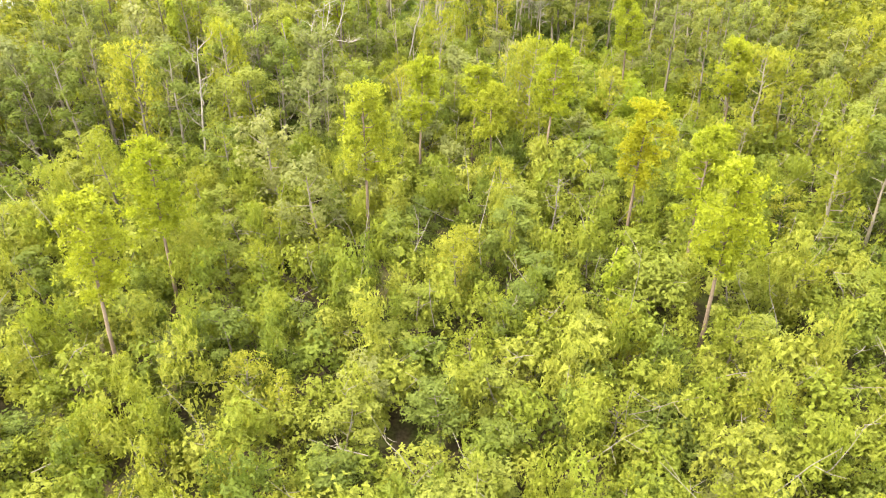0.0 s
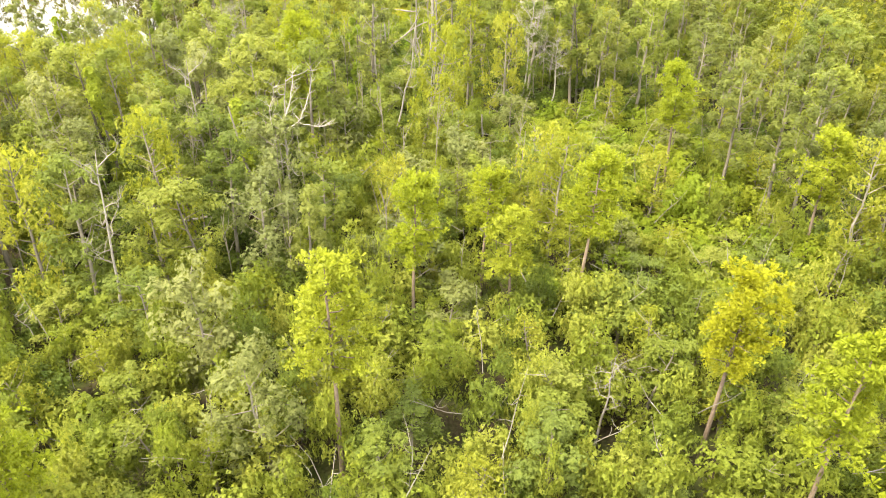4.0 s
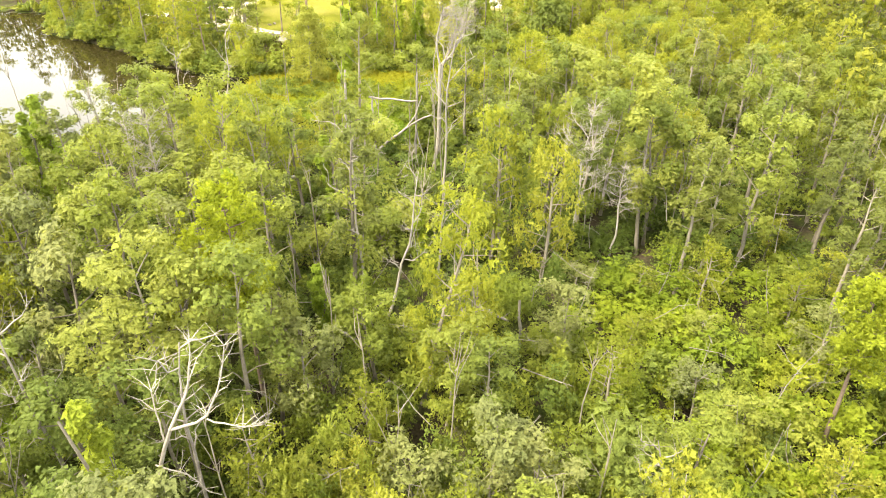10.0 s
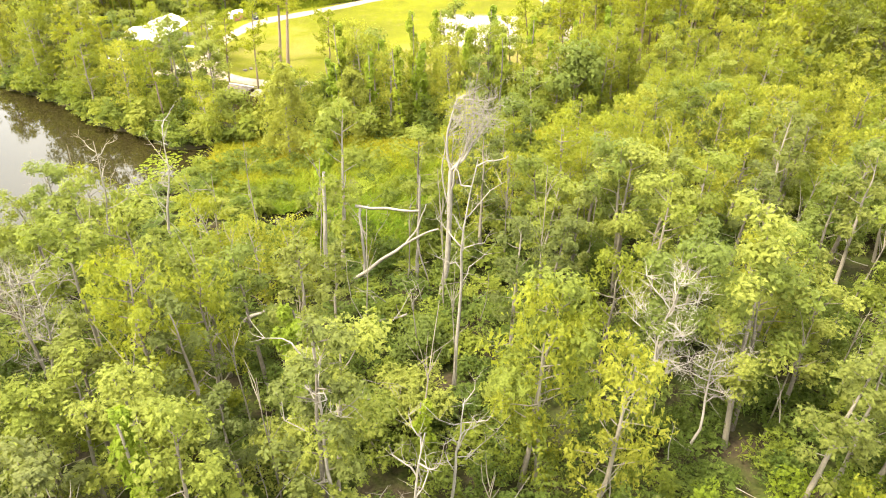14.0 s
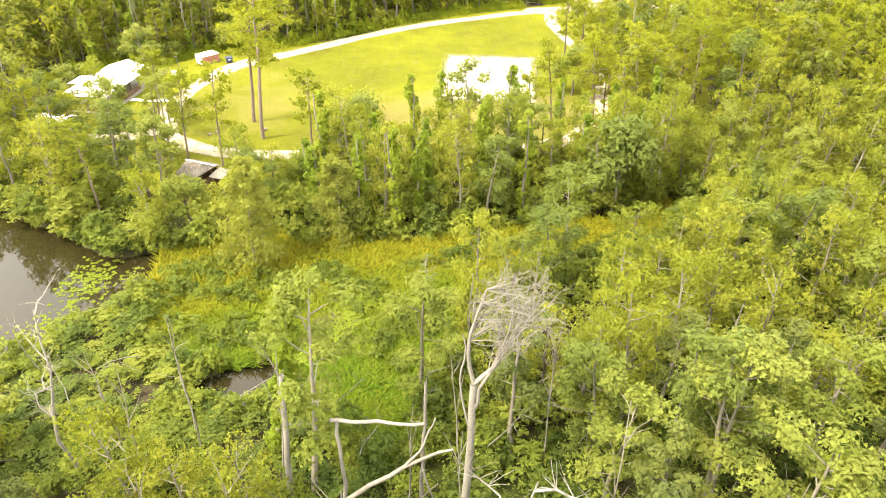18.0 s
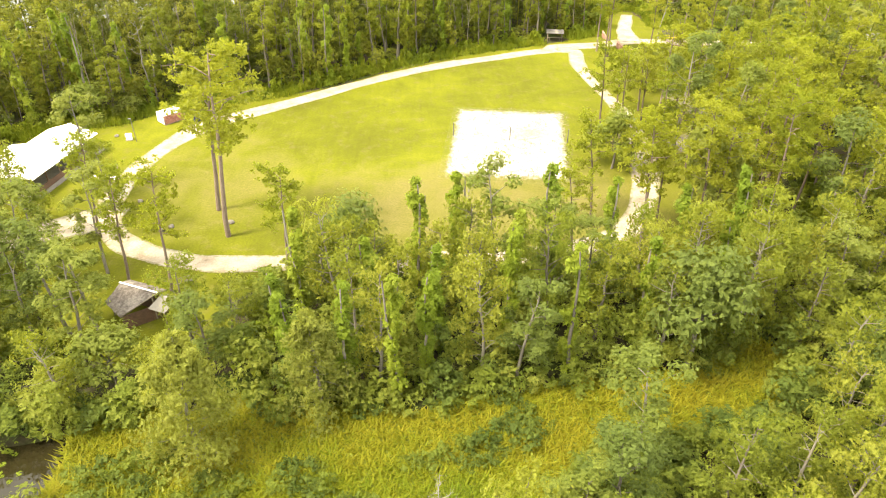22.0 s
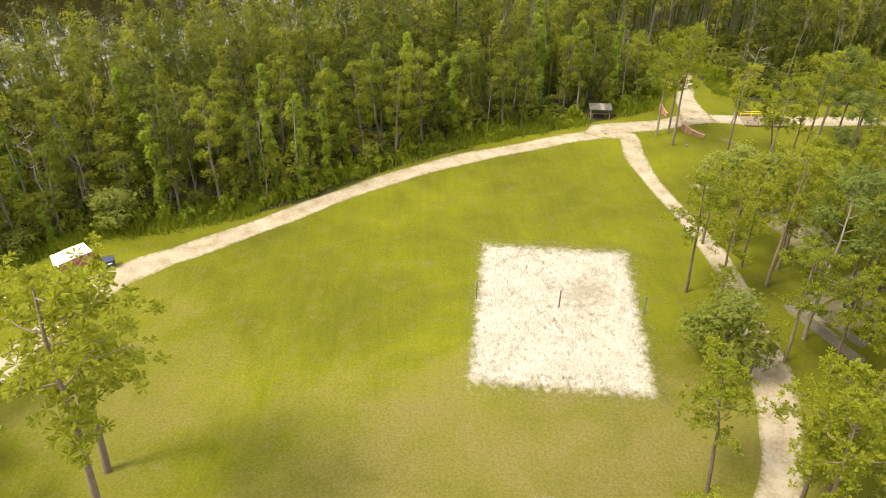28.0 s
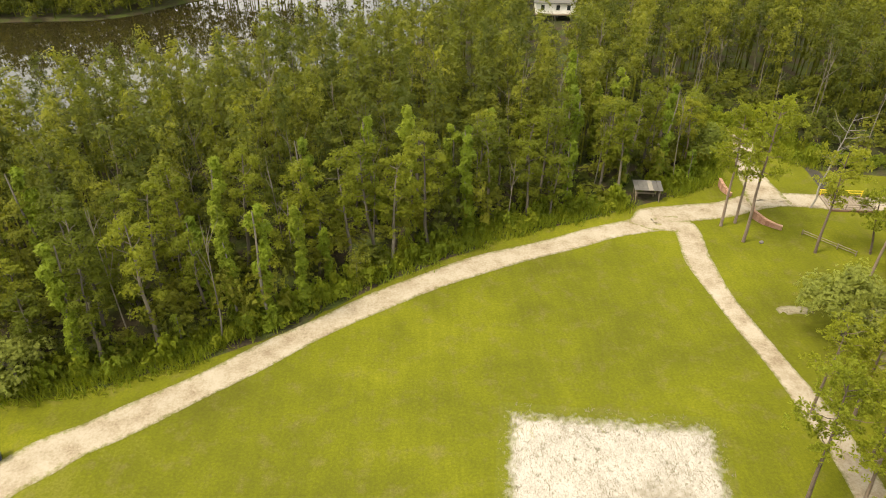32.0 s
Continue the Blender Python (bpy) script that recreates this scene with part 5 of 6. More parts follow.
def garden_shed():
    """Low board shed under two white roof sheets."""
    t = thing("garden_shed", at(-62.8, 255.9, 0.03, -12), "low board shed with white sheet metal roof", "shed")
    for sy in (-1.75, 1.75):
        part("wall", box(5.6, 0.08, 2.1, 0, sy, 1.05, 0.01), DARK_WOOD, t)
    for sx in (-2.8, 2.8):
        part("wall", box(0.08, 3.42, 2.1, sx, 0, 1.05, 0.01), DARK_WOOD, t)
    for sy in (-1, 1):
        slope = part("roof_slope", box(6.4, 2.25, 0.05, 0, 0, 0, 0.01), WHITE_METAL, t, "white ribbed sheet metal", pose(0, sy * 1.05, 2.42, -sy * 16, 0, 0))
        for k in range(10):
            part("rib", box(0.05, 2.25, 0.035, -2.9 + k * 0.64, 0, 0.04), WHITE_METAL, slope)
    part("ridge_cap", box(6.4, 0.3, 0.05, 0, 0, 2.75, 0.012), WHITE_METAL, t)
    door = part("door", box(0.9, 0.05, 1.9, 0.6, -1.82, 0.96, 0.01), TIMBER, t)
    part("handle", box(0.04, 0.04, 0.16, 0.94, -1.86, 1.0), STEEL, door)


def picnic_table(x, y, turn):
    t = thing("picnic_table", at(x, y, 0.03, turn), "weathered timber picnic table on worn ground", "table", "picnic tables")
    for k in range(5):
        part("plank", box(1.9, 0.14, 0.04, 0, -0.3 + k * 0.15, 0.75, 0.006), TIMBER, t)
    for sy in (-0.68, 0.68):
        part("bench_plank", box(1.9, 0.26, 0.04, 0, sy, 0.45, 0.006), TIMBER, t)
    for sx in (-0.7, 0.7):
        part("bench_beam", box(0.06, 1.6, 0.09, sx, 0, 0.39, 0.005), TIMBER, t)
        for sy in (-1, 1):
            part("leg", rod((sx, sy * 0.62, 0.0), (sx, sy * 0.2, 0.72), 0.05, 4), TIMBER, t)


def white_marker():
    t = thing("marker_board", at(109.4, 331.3, 0.03, -30), "small white board on a post beside the road", "sign")
    part("post", box(0.12, 0.12, 1.5, 0, 0, 0.75, 0.01), WHITE_PAINT, t)
    part("board", box(1.0, 0.06, 0.8, 0, -0.09, 1.25, 0.01), WHITE_PAINT, t, "plain white board")


def litter_shelter():
    """Low hut whose near roof slope lies under a crust of leaf litter; pale ridge flashing."""
    t = thing("litter_roof_shelter", at(-31.85, 234.7, 0.03, -24.0), "low shelter with litter-covered roof and white ridge board", "shelter")
    for x, y, h in ((-2.3, -0.3, 3.1), (2.2, -0.5, 3.0), (0.2, -3.2, 2.1), (-2.8, -1.8, 2.3)):
        part("post", box(0.14, 0.14, h, x, y, h / 2, 0.01), TIMBER, t)
    n = 16
    U, V = np.meshgrid(np.linspace(0, 1, n), np.linspace(0, 1, n))
    for corners in (((-2.67, 0, 3.5), (2.67, 0, 3.5), (-3.2, -2.3, 2.2), (0.3, -3.7, 2.1)), ((-2.67, 0.02, 3.5), (2.67, 0.02, 3.5), (-2.67, 1.5, 3.0), (2.67, 1.5, 3.0))):
        a, b, c, d = (np.array(p) for p in corners)
        v = (a * (1 - U[..., None]) + b * U[..., None]) * (1 - V[..., None]) + (c * (1 - U[..., None]) + d * U[..., None]) * V[..., None]
        v[..., 2] += rng.normal(0, 0.04, U.shape)
        v = v.reshape(-1, 3)
        i, j = np.meshgrid(np.arange(n - 1), np.arange(n - 1), indexing="ij")
        q = np.stack([i * n + j, i * n + j + 1, (i + 1) * n + j + 1, (i + 1) * n + j], -1).reshape(-1, 4)
        me = arrays_mesh("roof_slope", np.concatenate([v, v - np.array([0, 0, 0.12])]), np.concatenate([q, q[:, ::-1] + len(v)]), mat=RUSTY)
        part("roof_slope", me, None, t, "grey-brown roofing under leaf litter")
    part("ridge_board", box(5.45, 0.2, 0.06, 0, 0, 3.6, 0.01), WHITE_PAINT, t, "white ridge board")
    part("verge_board", rod((2.7, 0, 3.52), (0.3, -3.72, 2.14), 0.06, 4), TIMBER, t, "pale verge board")
    part("end_wall", box(4.2, 0.07, 1.95, 1.35, -1.75, 0.98, 0.01, rz=57), DARK_WOOD, t, "dark red-brown end boards")
    part("back_wall", box(4.9, 0.08, 2.7, 0, 0.9, 1.35, 0.01), DARK_WOOD, t)
    part("awning", box(2.3, 2.6, 0.05, 3.75, -0.5, 2.75, 0.01, rx=9), CONCRETE, t, "grey sheet awning")
    for sy in (-1.6, 0.6):
        part("post", box(0.1, 0.1, 2.5, 4.7, sy, 1.25, 0.01), TIMBER, t)


def roadside_shelter():
    t = thing("roadside_shelter", at(34.9, 337.0, 0.03, -8), "small open shelter with patched tin roof beside track", "shelter")
    for sx in (-1.7, 1.7):
        for sy in (-1.2, 1.2):
            part("post", box(0.1, 0.1, 2.0 + 0.06 * sy, sx, sy, 1.0 + 0.03 * sy, 0.01), TIMBER, t)
        part("brace", rod((sx, -1.2, 0.3), (sx, 1.1, 1.8), 0.04), TIMBER, t)
    for k in range(6):
        part("roof_sheet", box(0.68, 2.9, 0.035, -1.75 + k * 0.7, 0, 2.17 + 0.012 * (k % 2), 0.008, rx=3 + 0.6 * (k % 3)), CONCRETE if k == 3 else TIN, t, "pale replacement sheet" if k == 3 else "")
    part("beam", box(4.0, 0.1, 0.14, 0, -1.2, 2.01, 0.01), TIMBER, t)
    part("beam", box(4.0, 0.1, 0.14, 0, 1.2, 2.13, 0.01), TIMBER, t)
    part("bench", box(3.0, 0.4, 0.08, 0, 0.6, 0.5, 0.01), TIMBER, t)
    for sx in (-1.2, 1.2):
        part("bench_leg", box(0.08, 0.36, 0.46, sx, 0.6, 0.23, 0.01), TIMBER, t)


def firewood_rack():
    """Stack of red split wood, roofed and closed at one end with pale sheets."""
    t = thing("firewood_rack", at(-44.3, 291.4, 0.03, 45), "stacked red firewood under white sheets beside the track", "firewood")
    bm = bmesh.new()
    for row in range(8):
        for k in range(17):
            box(0.22 + 0.03 * rng.random(), 1.3, 0.17, -1.9 + k * 0.237 + rng.normal(0, 0.015), -0.65 + rng.normal(0, 0.05), 0.24 + row * 0.19, bm=bm, rz=rng.normal(0, 2.5))
    part("wood_stack", bm, RED_WOOD, t, "red split logs, stacked")
    for k in range(3):
        part("lid", box(1.42, 2.6, 0.10, -1.42 + k * 1.44, 0.05, 1.86 + 0.03 * (k % 2), 0.03, rx=3), WHITE_METAL, t, "white sheet")
    part("end_sheet", box(0.05, 2.4, 1.65, -2.12, 0.1, 0.98, 0.01), WHITE_METAL, t, "white sheet closing the end")
    part("back_sheet", box(4.1, 0.05, 1.65, 0, 1.28, 0.98, 0.01), WHITE_METAL, t)
    for sx in (-2.0, 0, 2.05):
        for sy in (-1.2, 1.2):
            part("post", box(0.09, 0.09, 1.8, sx, sy, 0.9, 0.01), TIMBER, t)
    part("skid", box(4.1, 1.2, 0.12, 0, -0.65, 0.06, 0.01), TIMBER, t)


def wheelie_bin():
    t = thing("rubbish_bin", at(-39.6, 290.9, 0.03, 30), "dark blue plastic rubbish bin beside firewood", "bin")
    bm = box(1.35, 1.15, 1.1, 0, 0, 0.66, 0.04)
    for v in bm.verts:
        if v.co.z < 0.6:
            v.co.x *= 0.84
            v.co.y *= 0.84
    part("body", bm, NAVY, t)
    part("lid", box(1.44, 1.26, 0.09, 0, 0, 1.26, 0.03, rx=5), NAVY, t, "darker hinged lid")
    part("label_plate", box(0.5, 0.012, 0.2, 0, -0.585, 0.85), WHITE_PAINT, t, "pale blank label")
    for sx in (-0.5, 0.5):
        part("wheel", rod((sx - 0.04, 0.42, 0.11), (sx + 0.04, 0.42, 0.11), 0.11, 10), STEEL, t)


def brick_wall(name, pts, h):
    """Curved entrance wall: brick body and paler capping along an arc."""
    t = thing(name, at(*pts[0], 0.03), "low curved faded red brick entrance wall", "wall", "entrance walls")
    p = np.array(pts, float) - np.array(pts[0])
    u = np.linspace(0, 1, len(p))
    w = np.linspace(0, 1, 15)
    line = np.stack([np.interp(w, u, p[:, 0]), np.interp(w, u, p[:, 1])], 1)
    line[1:-1] = (line[:-2] + line[1:-1] * 2 + line[2:]) / 4
    for a, b in zip(line[:-1], line[1:]):
        c, d = (a + b) / 2, b - a
        top = h * (0.75 + 0.25 * math.cos(4 * (a @ a) / max(p[-1] @ p[-1], 1)))
        g = math.degrees(math.atan2(d[1], d[0]))
        part("brickwork", box(np.hypot(*d) + 0.06, 0.36, top, c[0], c[1], top / 2, 0.02, rz=g), BRICK, t)
        part("capping", box(np.hypot(*d) + 0.08, 0.46, 0.08, c[0], c[1], top + 0.04, 0.015, rz=g), BRICK, t)


def footbridge():
    t = thing("footbridge", at(64.4, 333.9, 0.06, -7), "timber track bridge with yellow painted rail over ditch", "bridge")
    for k in range(15):
        part("plank", box(0.40, 4.2, 0.08, -3.05 + k * 0.436, 0, 0.12, 0.01), TIMBER, t)
    for sy, mat in ((-2.2, TIMBER), (2.2, YELLOW)):
        for k in range(4):
            part("rail_post", box(0.10, 0.10, 1.05, -3.0 + k * 2.0, sy, 0.55, 0.01), mat, t)
        for z in (0.6, 1.0):
            part("rail", box(6.4, 0.07, 0.10 if mat == YELLOW else 0.07, 0, sy + 0.09, z, 0.01), mat, t)
    for sy in (-2.35, 2.35):
        part("edge_beam", box(6.6, 0.2, 0.28, 0, sy, 0.08, 0.015), DARK_WOOD, t)


def rail_fence():
    t = thing("rail_fence", at(56.0, 323.0, 0.03, -50), "weathered split rail fence on the grass", "fence")
    for k in range(4):
        part("post", box(0.13, 0.13, 0.85, -3.6 + k * 2.4, 0, 0.42, 0.015), TIMBER, t)
    for k in range(3):
        for z in (0.36, 0.7):
            part("rail", rod((-3.6 + k * 2.4, 0.06, z), (-1.2 + k * 2.4, -0.04, z + 0.03), 0.055), TIMBER, t)


def net_post(x, y):
    t = thing("net_post", at(x, y, 0.03), "dark steel net post on the sand court", "post", "net posts")
    part("pole", rod((0, 0, -0.2), (0.04, 0, 2.6), 0.085, 8), STEEL, t)
    part("cap", rod((0.04, 0, 2.6), (0.04, 0, 2.65), 0.1, 8), STEEL, t)
    part("hook", rod((0.04, 0, 2.3), (0.14, 0, 2.33), 0.015, 5), STEEL, t)


def stone(x, y, r):
    bm = bmesh.new()
    bmesh.ops.create_icosphere(bm, subdivisions=2, radius=r)
    for v in bm.verts:
        k = noise.noise(v.co * 2.2 + Vector((x, y, 0)))
        v.co = Vector((v.co.x * 1.25, v.co.y, v.co.z * 0.7)) * (1 + 0.35 * k)
    tagged(part("stone", bm, STONE, m=at(x, y, 0.03 + r * 0.3, x * 50)), "weathered grey stone set in the grass", "stone", "stones on the meadow")


def utility_box():
    t = thing("utility_box", at(-49.4, 283.2, 0.03, 15), "small white utility box on grass", "utility box")
    part("body", box(0.95, 0.8, 0.85, 0, 0, 0.5, 0.03), WHITE_PAINT, t)
    part("lid", box(1.05, 0.9, 0.08, 0, 0, 0.96, 0.02), WHITE_METAL, t)
    part("plinth", box(1.15, 1.0, 0.1, 0, 0, 0.05, 0.02), CONCRETE, t)
    p = thing("lamp_pole", at(-47.9, 282.4, 0.03), "thin dark pole on the grass", "pole")
    part("pole", rod((0, 0, -0.3), (-0.15, 0, 4.2), 0.06, 8), STEEL, p)
    part("lamp_head", box(0.5, 0.22, 0.14, -0.3, 0, 4.2, 0.03), STEEL, p)


def far_house():
    """White riverside house on short piers, dark window openings."""
    t = thing("house", at(38.6, 436.5, 0.0, -6), "white boarded riverside house on piers with grey roof", "house")
    for sx in (-4.5, 0, 4.5):
        for sy in (-3, 3):
            part("pier", box(0.35, 0.35, 2.0, sx, sy, 0.8, 0.02), CONCRETE, t)
    for sy in (-3.5, 3.5):
        bm = box(10.4, 0.18, 3.0, 0, sy, 3.2)
        part("wall", bm, WHITE_PAINT, t)
    for sx in (-5.1, 5.1):
        part("wall", box(0.18, 6.8, 3.0, sx, 0, 3.2), WHITE_PAINT, t)
    part("floor_deck", box(11.0, 8.6, 0.2, 0, -0.5, 1.65, 0.02), TIMBER, t)
    for k, x in enumerate((-3.4, 0.6, 3.4)):
        w = part("window", box(1.1, 0.06, 1.5, x, -3.62, 3.3, 0.01), WHITE_PAINT, t, "white window frame")
        part("pane", box(0.9, 0.05, 1.3, x, -3.645, 3.3), GLASS_DARK, w, "dark glass")
    for sy in (-1, 1):
        part("roof_slope", box(11.6, 4.6, 0.12, 0, sy * 2.1, 5.45, 0.02, rx=-sy * 24), TIN, t)
    part("ridge_cap", box(11.6, 0.4, 0.08, 0, 0, 6.36, 0.02), TIN, t)


def broken_tree():
    """Snapped tree: two standing stubs with a bleached log caught between them, and a long leaning limb."""
    t = thing("broken_tree", at(-3.0, 174.8, 0), "snapped bleached tree with a hung horizontal log", "dead tree", "dead trees")
    for name, pts, r0, r1 in (("stub", ((-3.1, 0, -0.3), (-3.0, 0.1, 11.9)), 0.2, 0.14), ("stub", ((3.0, 0.3, -0.3), (3.3, 0.2, 6), (3.7, 0, 15.5)), 0.24, 0.1),
                              ("hung_log", ((-3.6, 0.1, 11.7), (0, 0.15, 11.4), (3.7, 0, 11.1)), 0.17, 0.13),
                              ("leaning_limb", ((-4.6, -0.6, 2.0), (0.5, -0.7, 6.0), (3.2, -0.7, 8.2), (5.6, -0.8, 9.2)), 0.24, 0.1),
                              ("limb", ((2.0, -0.7, 7.2), (3.5, -0.5, 9.5), (4.2, -0.3, 12.2)), 0.13, 0.05),
                              ("limb", ((3.2, -0.7, 8.0), (3.7, -1.0, 5.0), (4.6, -0.9, 2.0), (4.4, -0.9, -0.2)), 0.1, 0.06)):
        p = np.array(pts, float)
        u = np.linspace(0, 1, len(p))
        w = np.linspace(0, 1, 9)
        line = np.stack([np.interp(w, u, p[:, a]) for a in range(3)], 1) + rng.normal(0, 0.06, (9, 3))
        v, q = tube(line, np.linspace(r0, r1, 9), 7)
        part(name, arrays_mesh(name, v, q, mat=BARK_DEAD, smooth=True), None, t)


def forked_dead_tree():
    """Bleached dead tree: leaning stem, two long rising forks and crooked side limbs with twigs."""
    t = thing("dead_tree", at(-20.6, 109.5, 0), "leaning bleached dead tree with two long forks", "dead tree", "dead trees")
    forks = (("trunk", ((0, 0, -0.3), (0.9, 0.1, 6.5), (2.0, 0.1, 10.0), (3.8, 0, 14.6)), 0.30, 0.20), ("limb", ((3.8, 0, 14.6), (5.4, 0.5, 17.6), (6.4, 0.6, 21.8)), 0.19, 0.05),
             ("limb", ((3.8, 0, 14.6), (6.6, -0.5, 16.0), (7.8, -0.4, 18.6), (9.0, -0.6, 22.4)), 0.17, 0.04), ("limb", ((2.0, 0.1, 11.0), (4.4, -0.6, 10.8), (5.6, -0.9, 9.0)), 0.10, 0.03),
             ("limb", ((6.6, -0.5, 16.0), (9.0, -0.9, 15.6), (10.2, -1.0, 15.9)), 0.09, 0.03), ("limb", ((3.2, 0, 13.2), (3.0, 0.6, 17.0), (3.9, 0.9, 20.0)), 0.10, 0.03))
    for name, pts, r0, r1 in forks:
        p = np.array(pts, float)
        u, w = np.linspace(0, 1, len(p)), np.linspace(0, 1, 9)
        line = np.stack([np.interp(w, u, p[:, a]) for a in range(3)], 1) + rng.normal(0, 0.05, (9, 3))
        v, q = tube(line, 0.68 * np.linspace(r0, r1, 9), 7)
        limb = part(name, arrays_mesh(name, v, q, mat=BARK_WHITE, smooth=True), None, t)
        if name == "limb":
            wood = []
            for k in range(20):
                branch(wood, line[rng.integers(3, 9)], (rng.normal(0.2, 0.7), rng.normal(0, 0.7), rng.uniform(0.1, 1.0)), rng.uniform(0.8, 2.2), 0.03, 3, 0.3, 3)
            v, q = merge(wood)
            part("twig_fan", arrays_mesh("twig_fan", v, q, mat=BARK_WHITE, smooth=True), None, limb)


def fallen_log(x, y, length, turn, lift, tilt=4.0):
    t = thing("fallen_log", at(x, y, 0.0, turn), "bleached fallen log lying among dark shrubs", "log", "fallen logs")
    a, b = np.array((-length / 2, 0, lift)), np.array((length / 2, 0.3, lift + length * math.tan(math.radians(tilt))))
    line = wander(a, b, 8, 0.06)
    v, q = tube(line, np.linspace(0.24, 0.12, 8), 7)
    part("stem", arrays_mesh("stem", v, q, mat=BARK_DEAD, smooth=True), None, t)
    for k in range(3):
        wood = []
        branch(wood, line[2 + 2 * k], (rng.normal(0, 0.6), rng.normal(0, 1), 0.8), rng.uniform(0.9, 1.8), 0.06, 4, 0.2, 4)
        part("limb", arrays_mesh("limb", *merge(wood), mat=BARK_DEAD, smooth=True), None, t)


LOGS = ((-16.8, 167.2, 4.0, 31, 3.0), (-3.9, 165.4, 6.0, 10, 2.9), (-6.0, 129.5, 4.6, -45, 4.0), (6.8, 133.0, 6.0, -44, 4.6), (-24.0, 118.0, 5.0, -37, 3.0), (-30.0, 106.6, 6.8, 5, 3.8))


def snag(foot, head, r):
    t = thing("dead_snag", at(*foot), "tall snapped bleached trunk beside the marsh", "dead tree", "dead trees")
    v, q = tube(wander((0, 0, -0.3), np.array(head) - np.array([*foot, 0]), 8, 0.06), np.linspace(r, r * 0.55, 8), 8)
    part("trunk", arrays_mesh("trunk", v, q, mat=BARK_DEAD, smooth=True), None, t)


def lily_patch(cx, cy, w, d, n, z, slant):
    """Floating leaves: flat notched discs."""
    vs, ts = [], []
    for k in range(n):
        a0, r = rng.uniform(0, 6.28), rng.uniform(0.14, 0.34)
        py = cy + rng.normal(0, d)
        px = cx + rng.normal(0, w) + slant * (py - cy)
        a = a0 + np.linspace(0.3, 6.0, 7)
        ring = np.stack([px + r * np.cos(a), py + r * np.sin(a), np.full(7, z + 0.01 * rng.random())], 1)
        b = len(vs) * 8
        vs.append(np.concatenate([[[px, py, z]], ring]))
        ts += [(b, b + i + 1, b + i + 2) for i in range(6)]
    return np.concatenate(vs), np.array(ts)


open_hall()
garden_shed()
white_marker()
for px, py, turn in ((-70.6, 269.4, 20), (-73.8, 271.6, 55)):
    picnic_table(px, py, turn)
litter_shelter()
roadside_shelter()
firewood_rack()
wheelie_bin()
brick_wall("entrance_wall", [(47.5, 340.4), (47.3, 338.6), (47.9, 336.8)], 1.2)
brick_wall("entrance_wall", [(49.4, 332.4), (48.6, 330.8), (49.4, 328.8), (51.4, 327.1)], 1.2)
footbridge()
rail_fence()
for px, py in ((7.1, 282.3), (16.8, 280.1), (26.6, 278.6)):
    net_post(px, py)
utility_box()
far_house()
broken_tree()
forked_dead_tree()
for lx, ly, ln, turn, lift in LOGS:
    fallen_log(lx, ly, ln, turn, lift)
snag((-10.7, 175.6), (-9.8, 175.9, 15.6), 0.32)
snag((10.6, 132.0), (10.3, 132.0, 6.9), 0.22)
for sx, sy, sr in ((-26.0, 254.5, 0.42), (-35.1, 252.7, 0.38), (-34.1, 253.7, 0.4), (-40.6, 261.0, 0.42), (-49.2, 265.0, 0.35), (-49.1, 272.6, 0.3), (-51.9, 279.1, 0.3), (-52.1, 284.7, 0.36), (-50.6, 285.4, 0.3), (-28.4, 240.6, 0.4), (47.2, 324.0, 0.3)):
    stone(sx, sy, sr)
for nm, cx, cy, w, d, n, lz, slant in (("floating_leaves", -40.5, 210.5, 1.7, 2.8, 260, -0.33, 0.0), ("floating_leaves", -42.0, 201.0, 1.8, 1.5, 160, -0.33, 0.3), ("marsh_lily_leaves", -8.4, 199.0, 0.8, 2.7, 760, 0.75, 0.6)):
    v, tr = lily_patch(cx, cy, w, d, n, lz, slant)
    tagged(part(nm, arrays_mesh(nm, v, tris=tr, mat=LEAF_VIVID), None), "pale green floating lily leaves", "water plants", kind="stuff")


def reed_blades(n, spread, height):
    """Upright dead stalks in a loose bunch."""
    b = rng.normal(0, spread, (n, 3)) * np.array([1, 1, 0])
    d = np.stack([rng.normal(0, 0.3, n), rng.normal(0, 0.3, n), rng.uniform(0.5, 1.0, n) * height], 1)
    side = unit(rng.normal(0, 1, (n, 3)) * np.array([1, 1, 0.05])) * 0.035
    return np.stack([b - side, b + side, b + d], 1).reshape(-1, 3), np.arange(n * 3).reshape(-1, 3)


# dry grey-brown reeds by the pond, and stalks left standing on the sand court
x, y = scatter(-17, -8, 193, 201, 0.6)
ok = ~inside(x, y, POND_LINE) & (np.abs(x + 12 - 0.9 * (y - 197.4)) < 1.6)
x, y = x[ok], y[ok]
tiled("dry_reeds", [reed_blades(9, 0.25, 1.9) for i in range(6)], x, y, np.ones(len(x)), rng.uniform(0.7, 1.2, len(x)), DRY_REED, "dry grey-brown reeds beside the pond", "reeds")
u, w = rng.uniform(-1.05, 1.05, (2, 900))
keep = np.maximum(np.abs(u), np.abs(w)) > rng.uniform(0.0, 1.0, 900) ** 0.35
u, w = u[keep] * 10.3, w[keep] * 14.2
x, y = SC.x + u * math.cos(SA) - w * math.sin(SA), SC.y + u * math.sin(SA) + w * math.cos(SA)
tiled("court_grass", [reed_blades(5, 0.16, 0.30) for i in range(6)], x, y, np.ones(len(x)), rng.uniform(0.6, 1.4, len(x)), DRY_REED, "dry grass stalks on the sand court", "grass")
strip("road_paved", [(119, 354), (116.4, 339), (115.2, 327), (116.4, 312), (121, 296)], 4.4, 0.10, CONCRETE, "grey paved road beyond the pines")
strip("path_strip", [(44.7, 279.6), (46.2, 274.5), (48.0, 269.4)], 1.3, 0.06, DARK_PATH, "grey worn path under the pines")
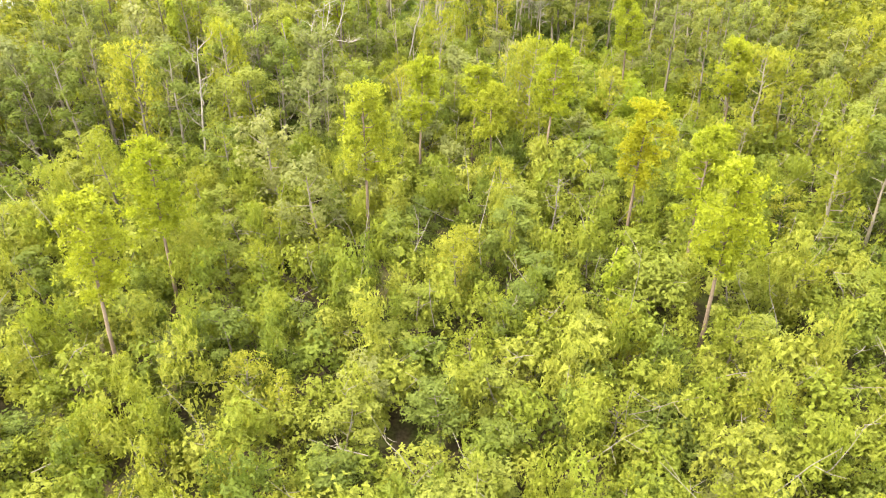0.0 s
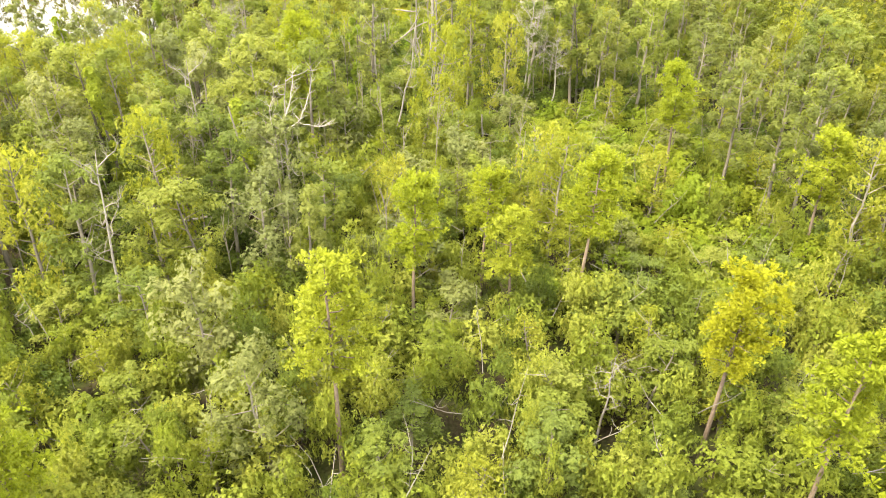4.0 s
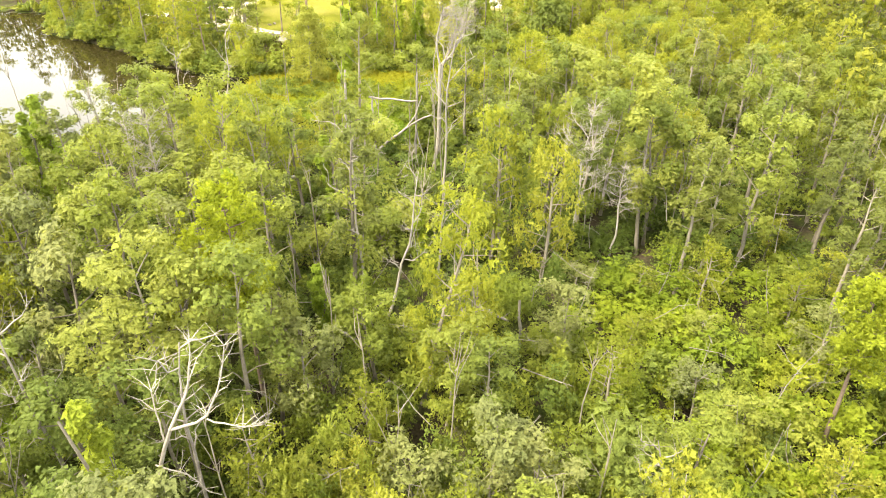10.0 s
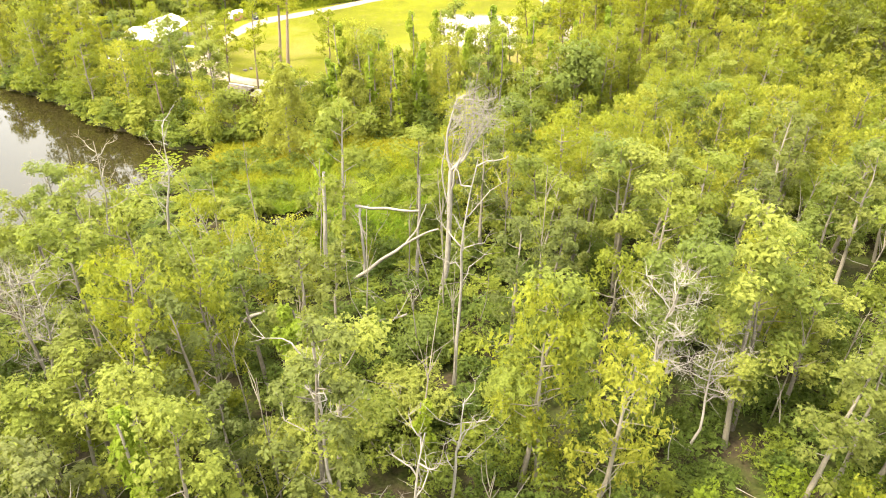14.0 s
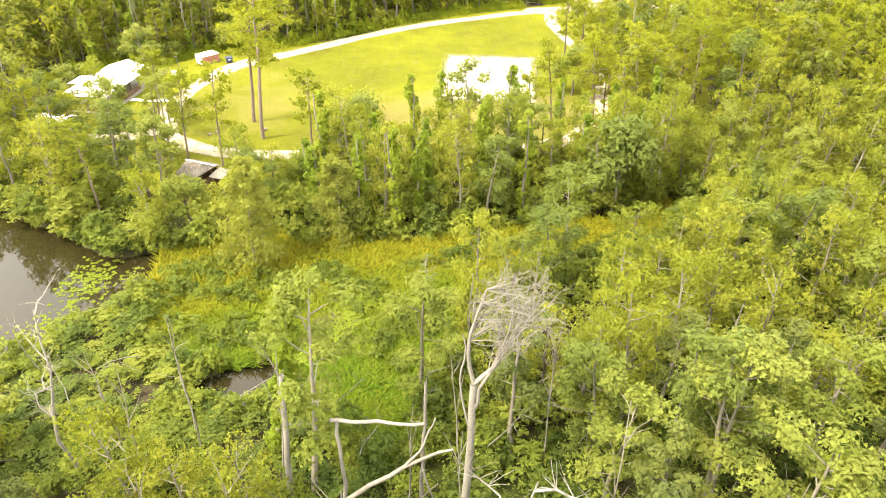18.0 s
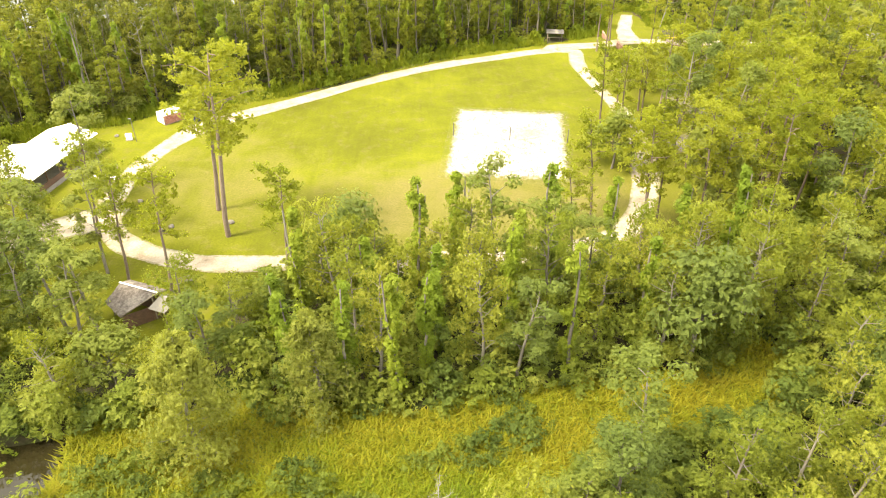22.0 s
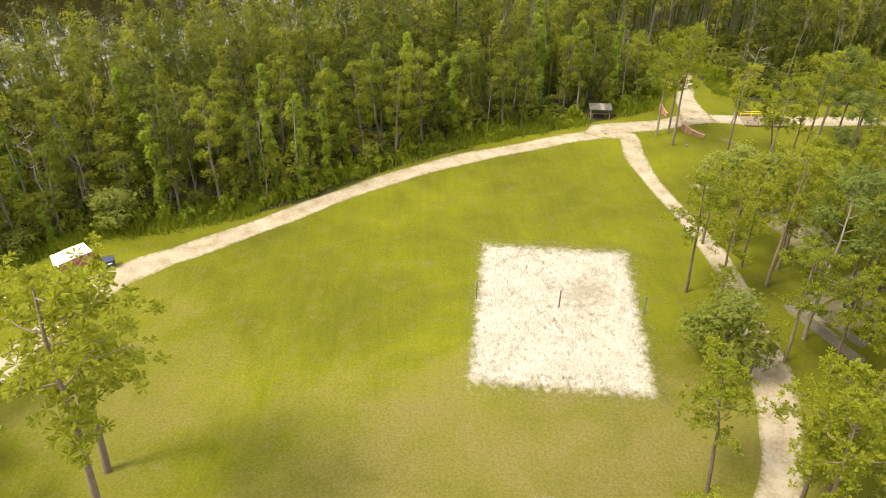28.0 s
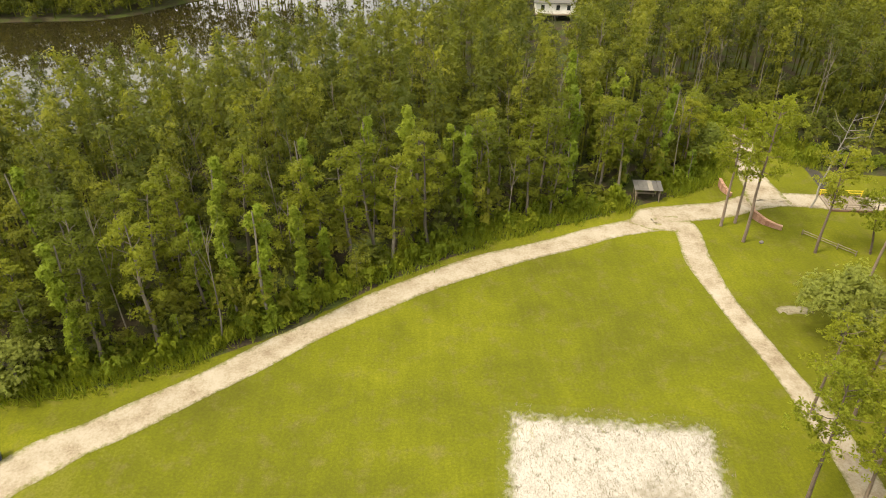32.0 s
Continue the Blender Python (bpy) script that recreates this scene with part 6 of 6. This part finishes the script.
strip("path_strip", [(46.9, 280.2), (48.4, 276.0), (49.8, 272.0)], 1.2, 0.06, DARK_PATH, "grey worn path under the pines")
strip("ditch", [(66.0, 360.0), (65.0, 354.5), (64.7, 345.6), (63.9, 339.0)], 1.7, 0.055, DITCH, "dark muddy ditch running out of the woods to the bridge")
strip("bare_patch", [(43.4, 309.2), (44.9, 309.5), (46.4, 309.1)], 1.3, 0.05, BARE, "worn bare sandy patch in the grass")
strip("bare_patch", [(52.6, 300.5), (53.6, 296.4), (54.4, 291.0)], 5.0, 0.05, BARE, "worn brown ground under the pines")
strip("bare_patch", [(47.0, 276.5), (52.0, 280.0), (58.0, 283.0)], 5.5, 0.045, BARE, "worn brown ground under the pines")
strip("bare_patch", [(53.8, 307.2), (56.4, 308.2), (58.6, 307.6)], 2.4, 0.05, BARE, "worn bare sandy patch under the pines")
strip("bare_patch", [(53.0, 298.4), (55.0, 297.2), (57.0, 296.0)], 2.2, 0.05, BARE, "worn bare sandy patch under the pines")

# grass creeping in over the rim of the sand court, and trampled stalks in loose patches all over it
u, w = rng.uniform(-0.96, 0.96, (2, 9000))
rim = np.maximum(np.abs(u), np.abs(w))
patchy = 0.5 + 0.5 * np.sin(u * 5.1 + 1.7 * np.sin(w * 4.3)) * np.sin(w * 6.2 + 1.3 * np.sin(u * 3.7))
stalk = rng.uniform(0, 1, 9000) < 0.12 + 0.24 * patchy + 0.12 * np.clip((rim - 0.75) / 0.2, 0, 1)
corner = np.clip(1.0 - np.hypot(u + 1.0, w - 1.0) / 0.5, 0, 1)
green = ~stalk & (rng.uniform(0, 1, 9000) < 0.16 * np.clip((rim - 0.84) / 0.12, 0, 1) * patchy + 0.4 * corner ** 1.5)
for name, pick, blades, mat, label in (("court_stalks", stalk, (6, 0.13, 0.40), DRY_REED, "trampled brown grass stalks on the sand court"),
                                       ("court_tufts", green, (12, 0.14, 0.42), COURT_TUFT, "green grass tufts creeping over the court's rim")):
    a, b = u[pick] * 10.3, w[pick] * 14.2
    x, y = SC.x + a * math.cos(SA) - b * math.sin(SA), SC.y + a * math.sin(SA) + b * math.cos(SA)
    tiled(name, [reed_blades(*blades) for i in range(6)], x, y, np.ones(len(x)), rng.uniform(0.7, 1.4, len(x)), mat, label, "grass")
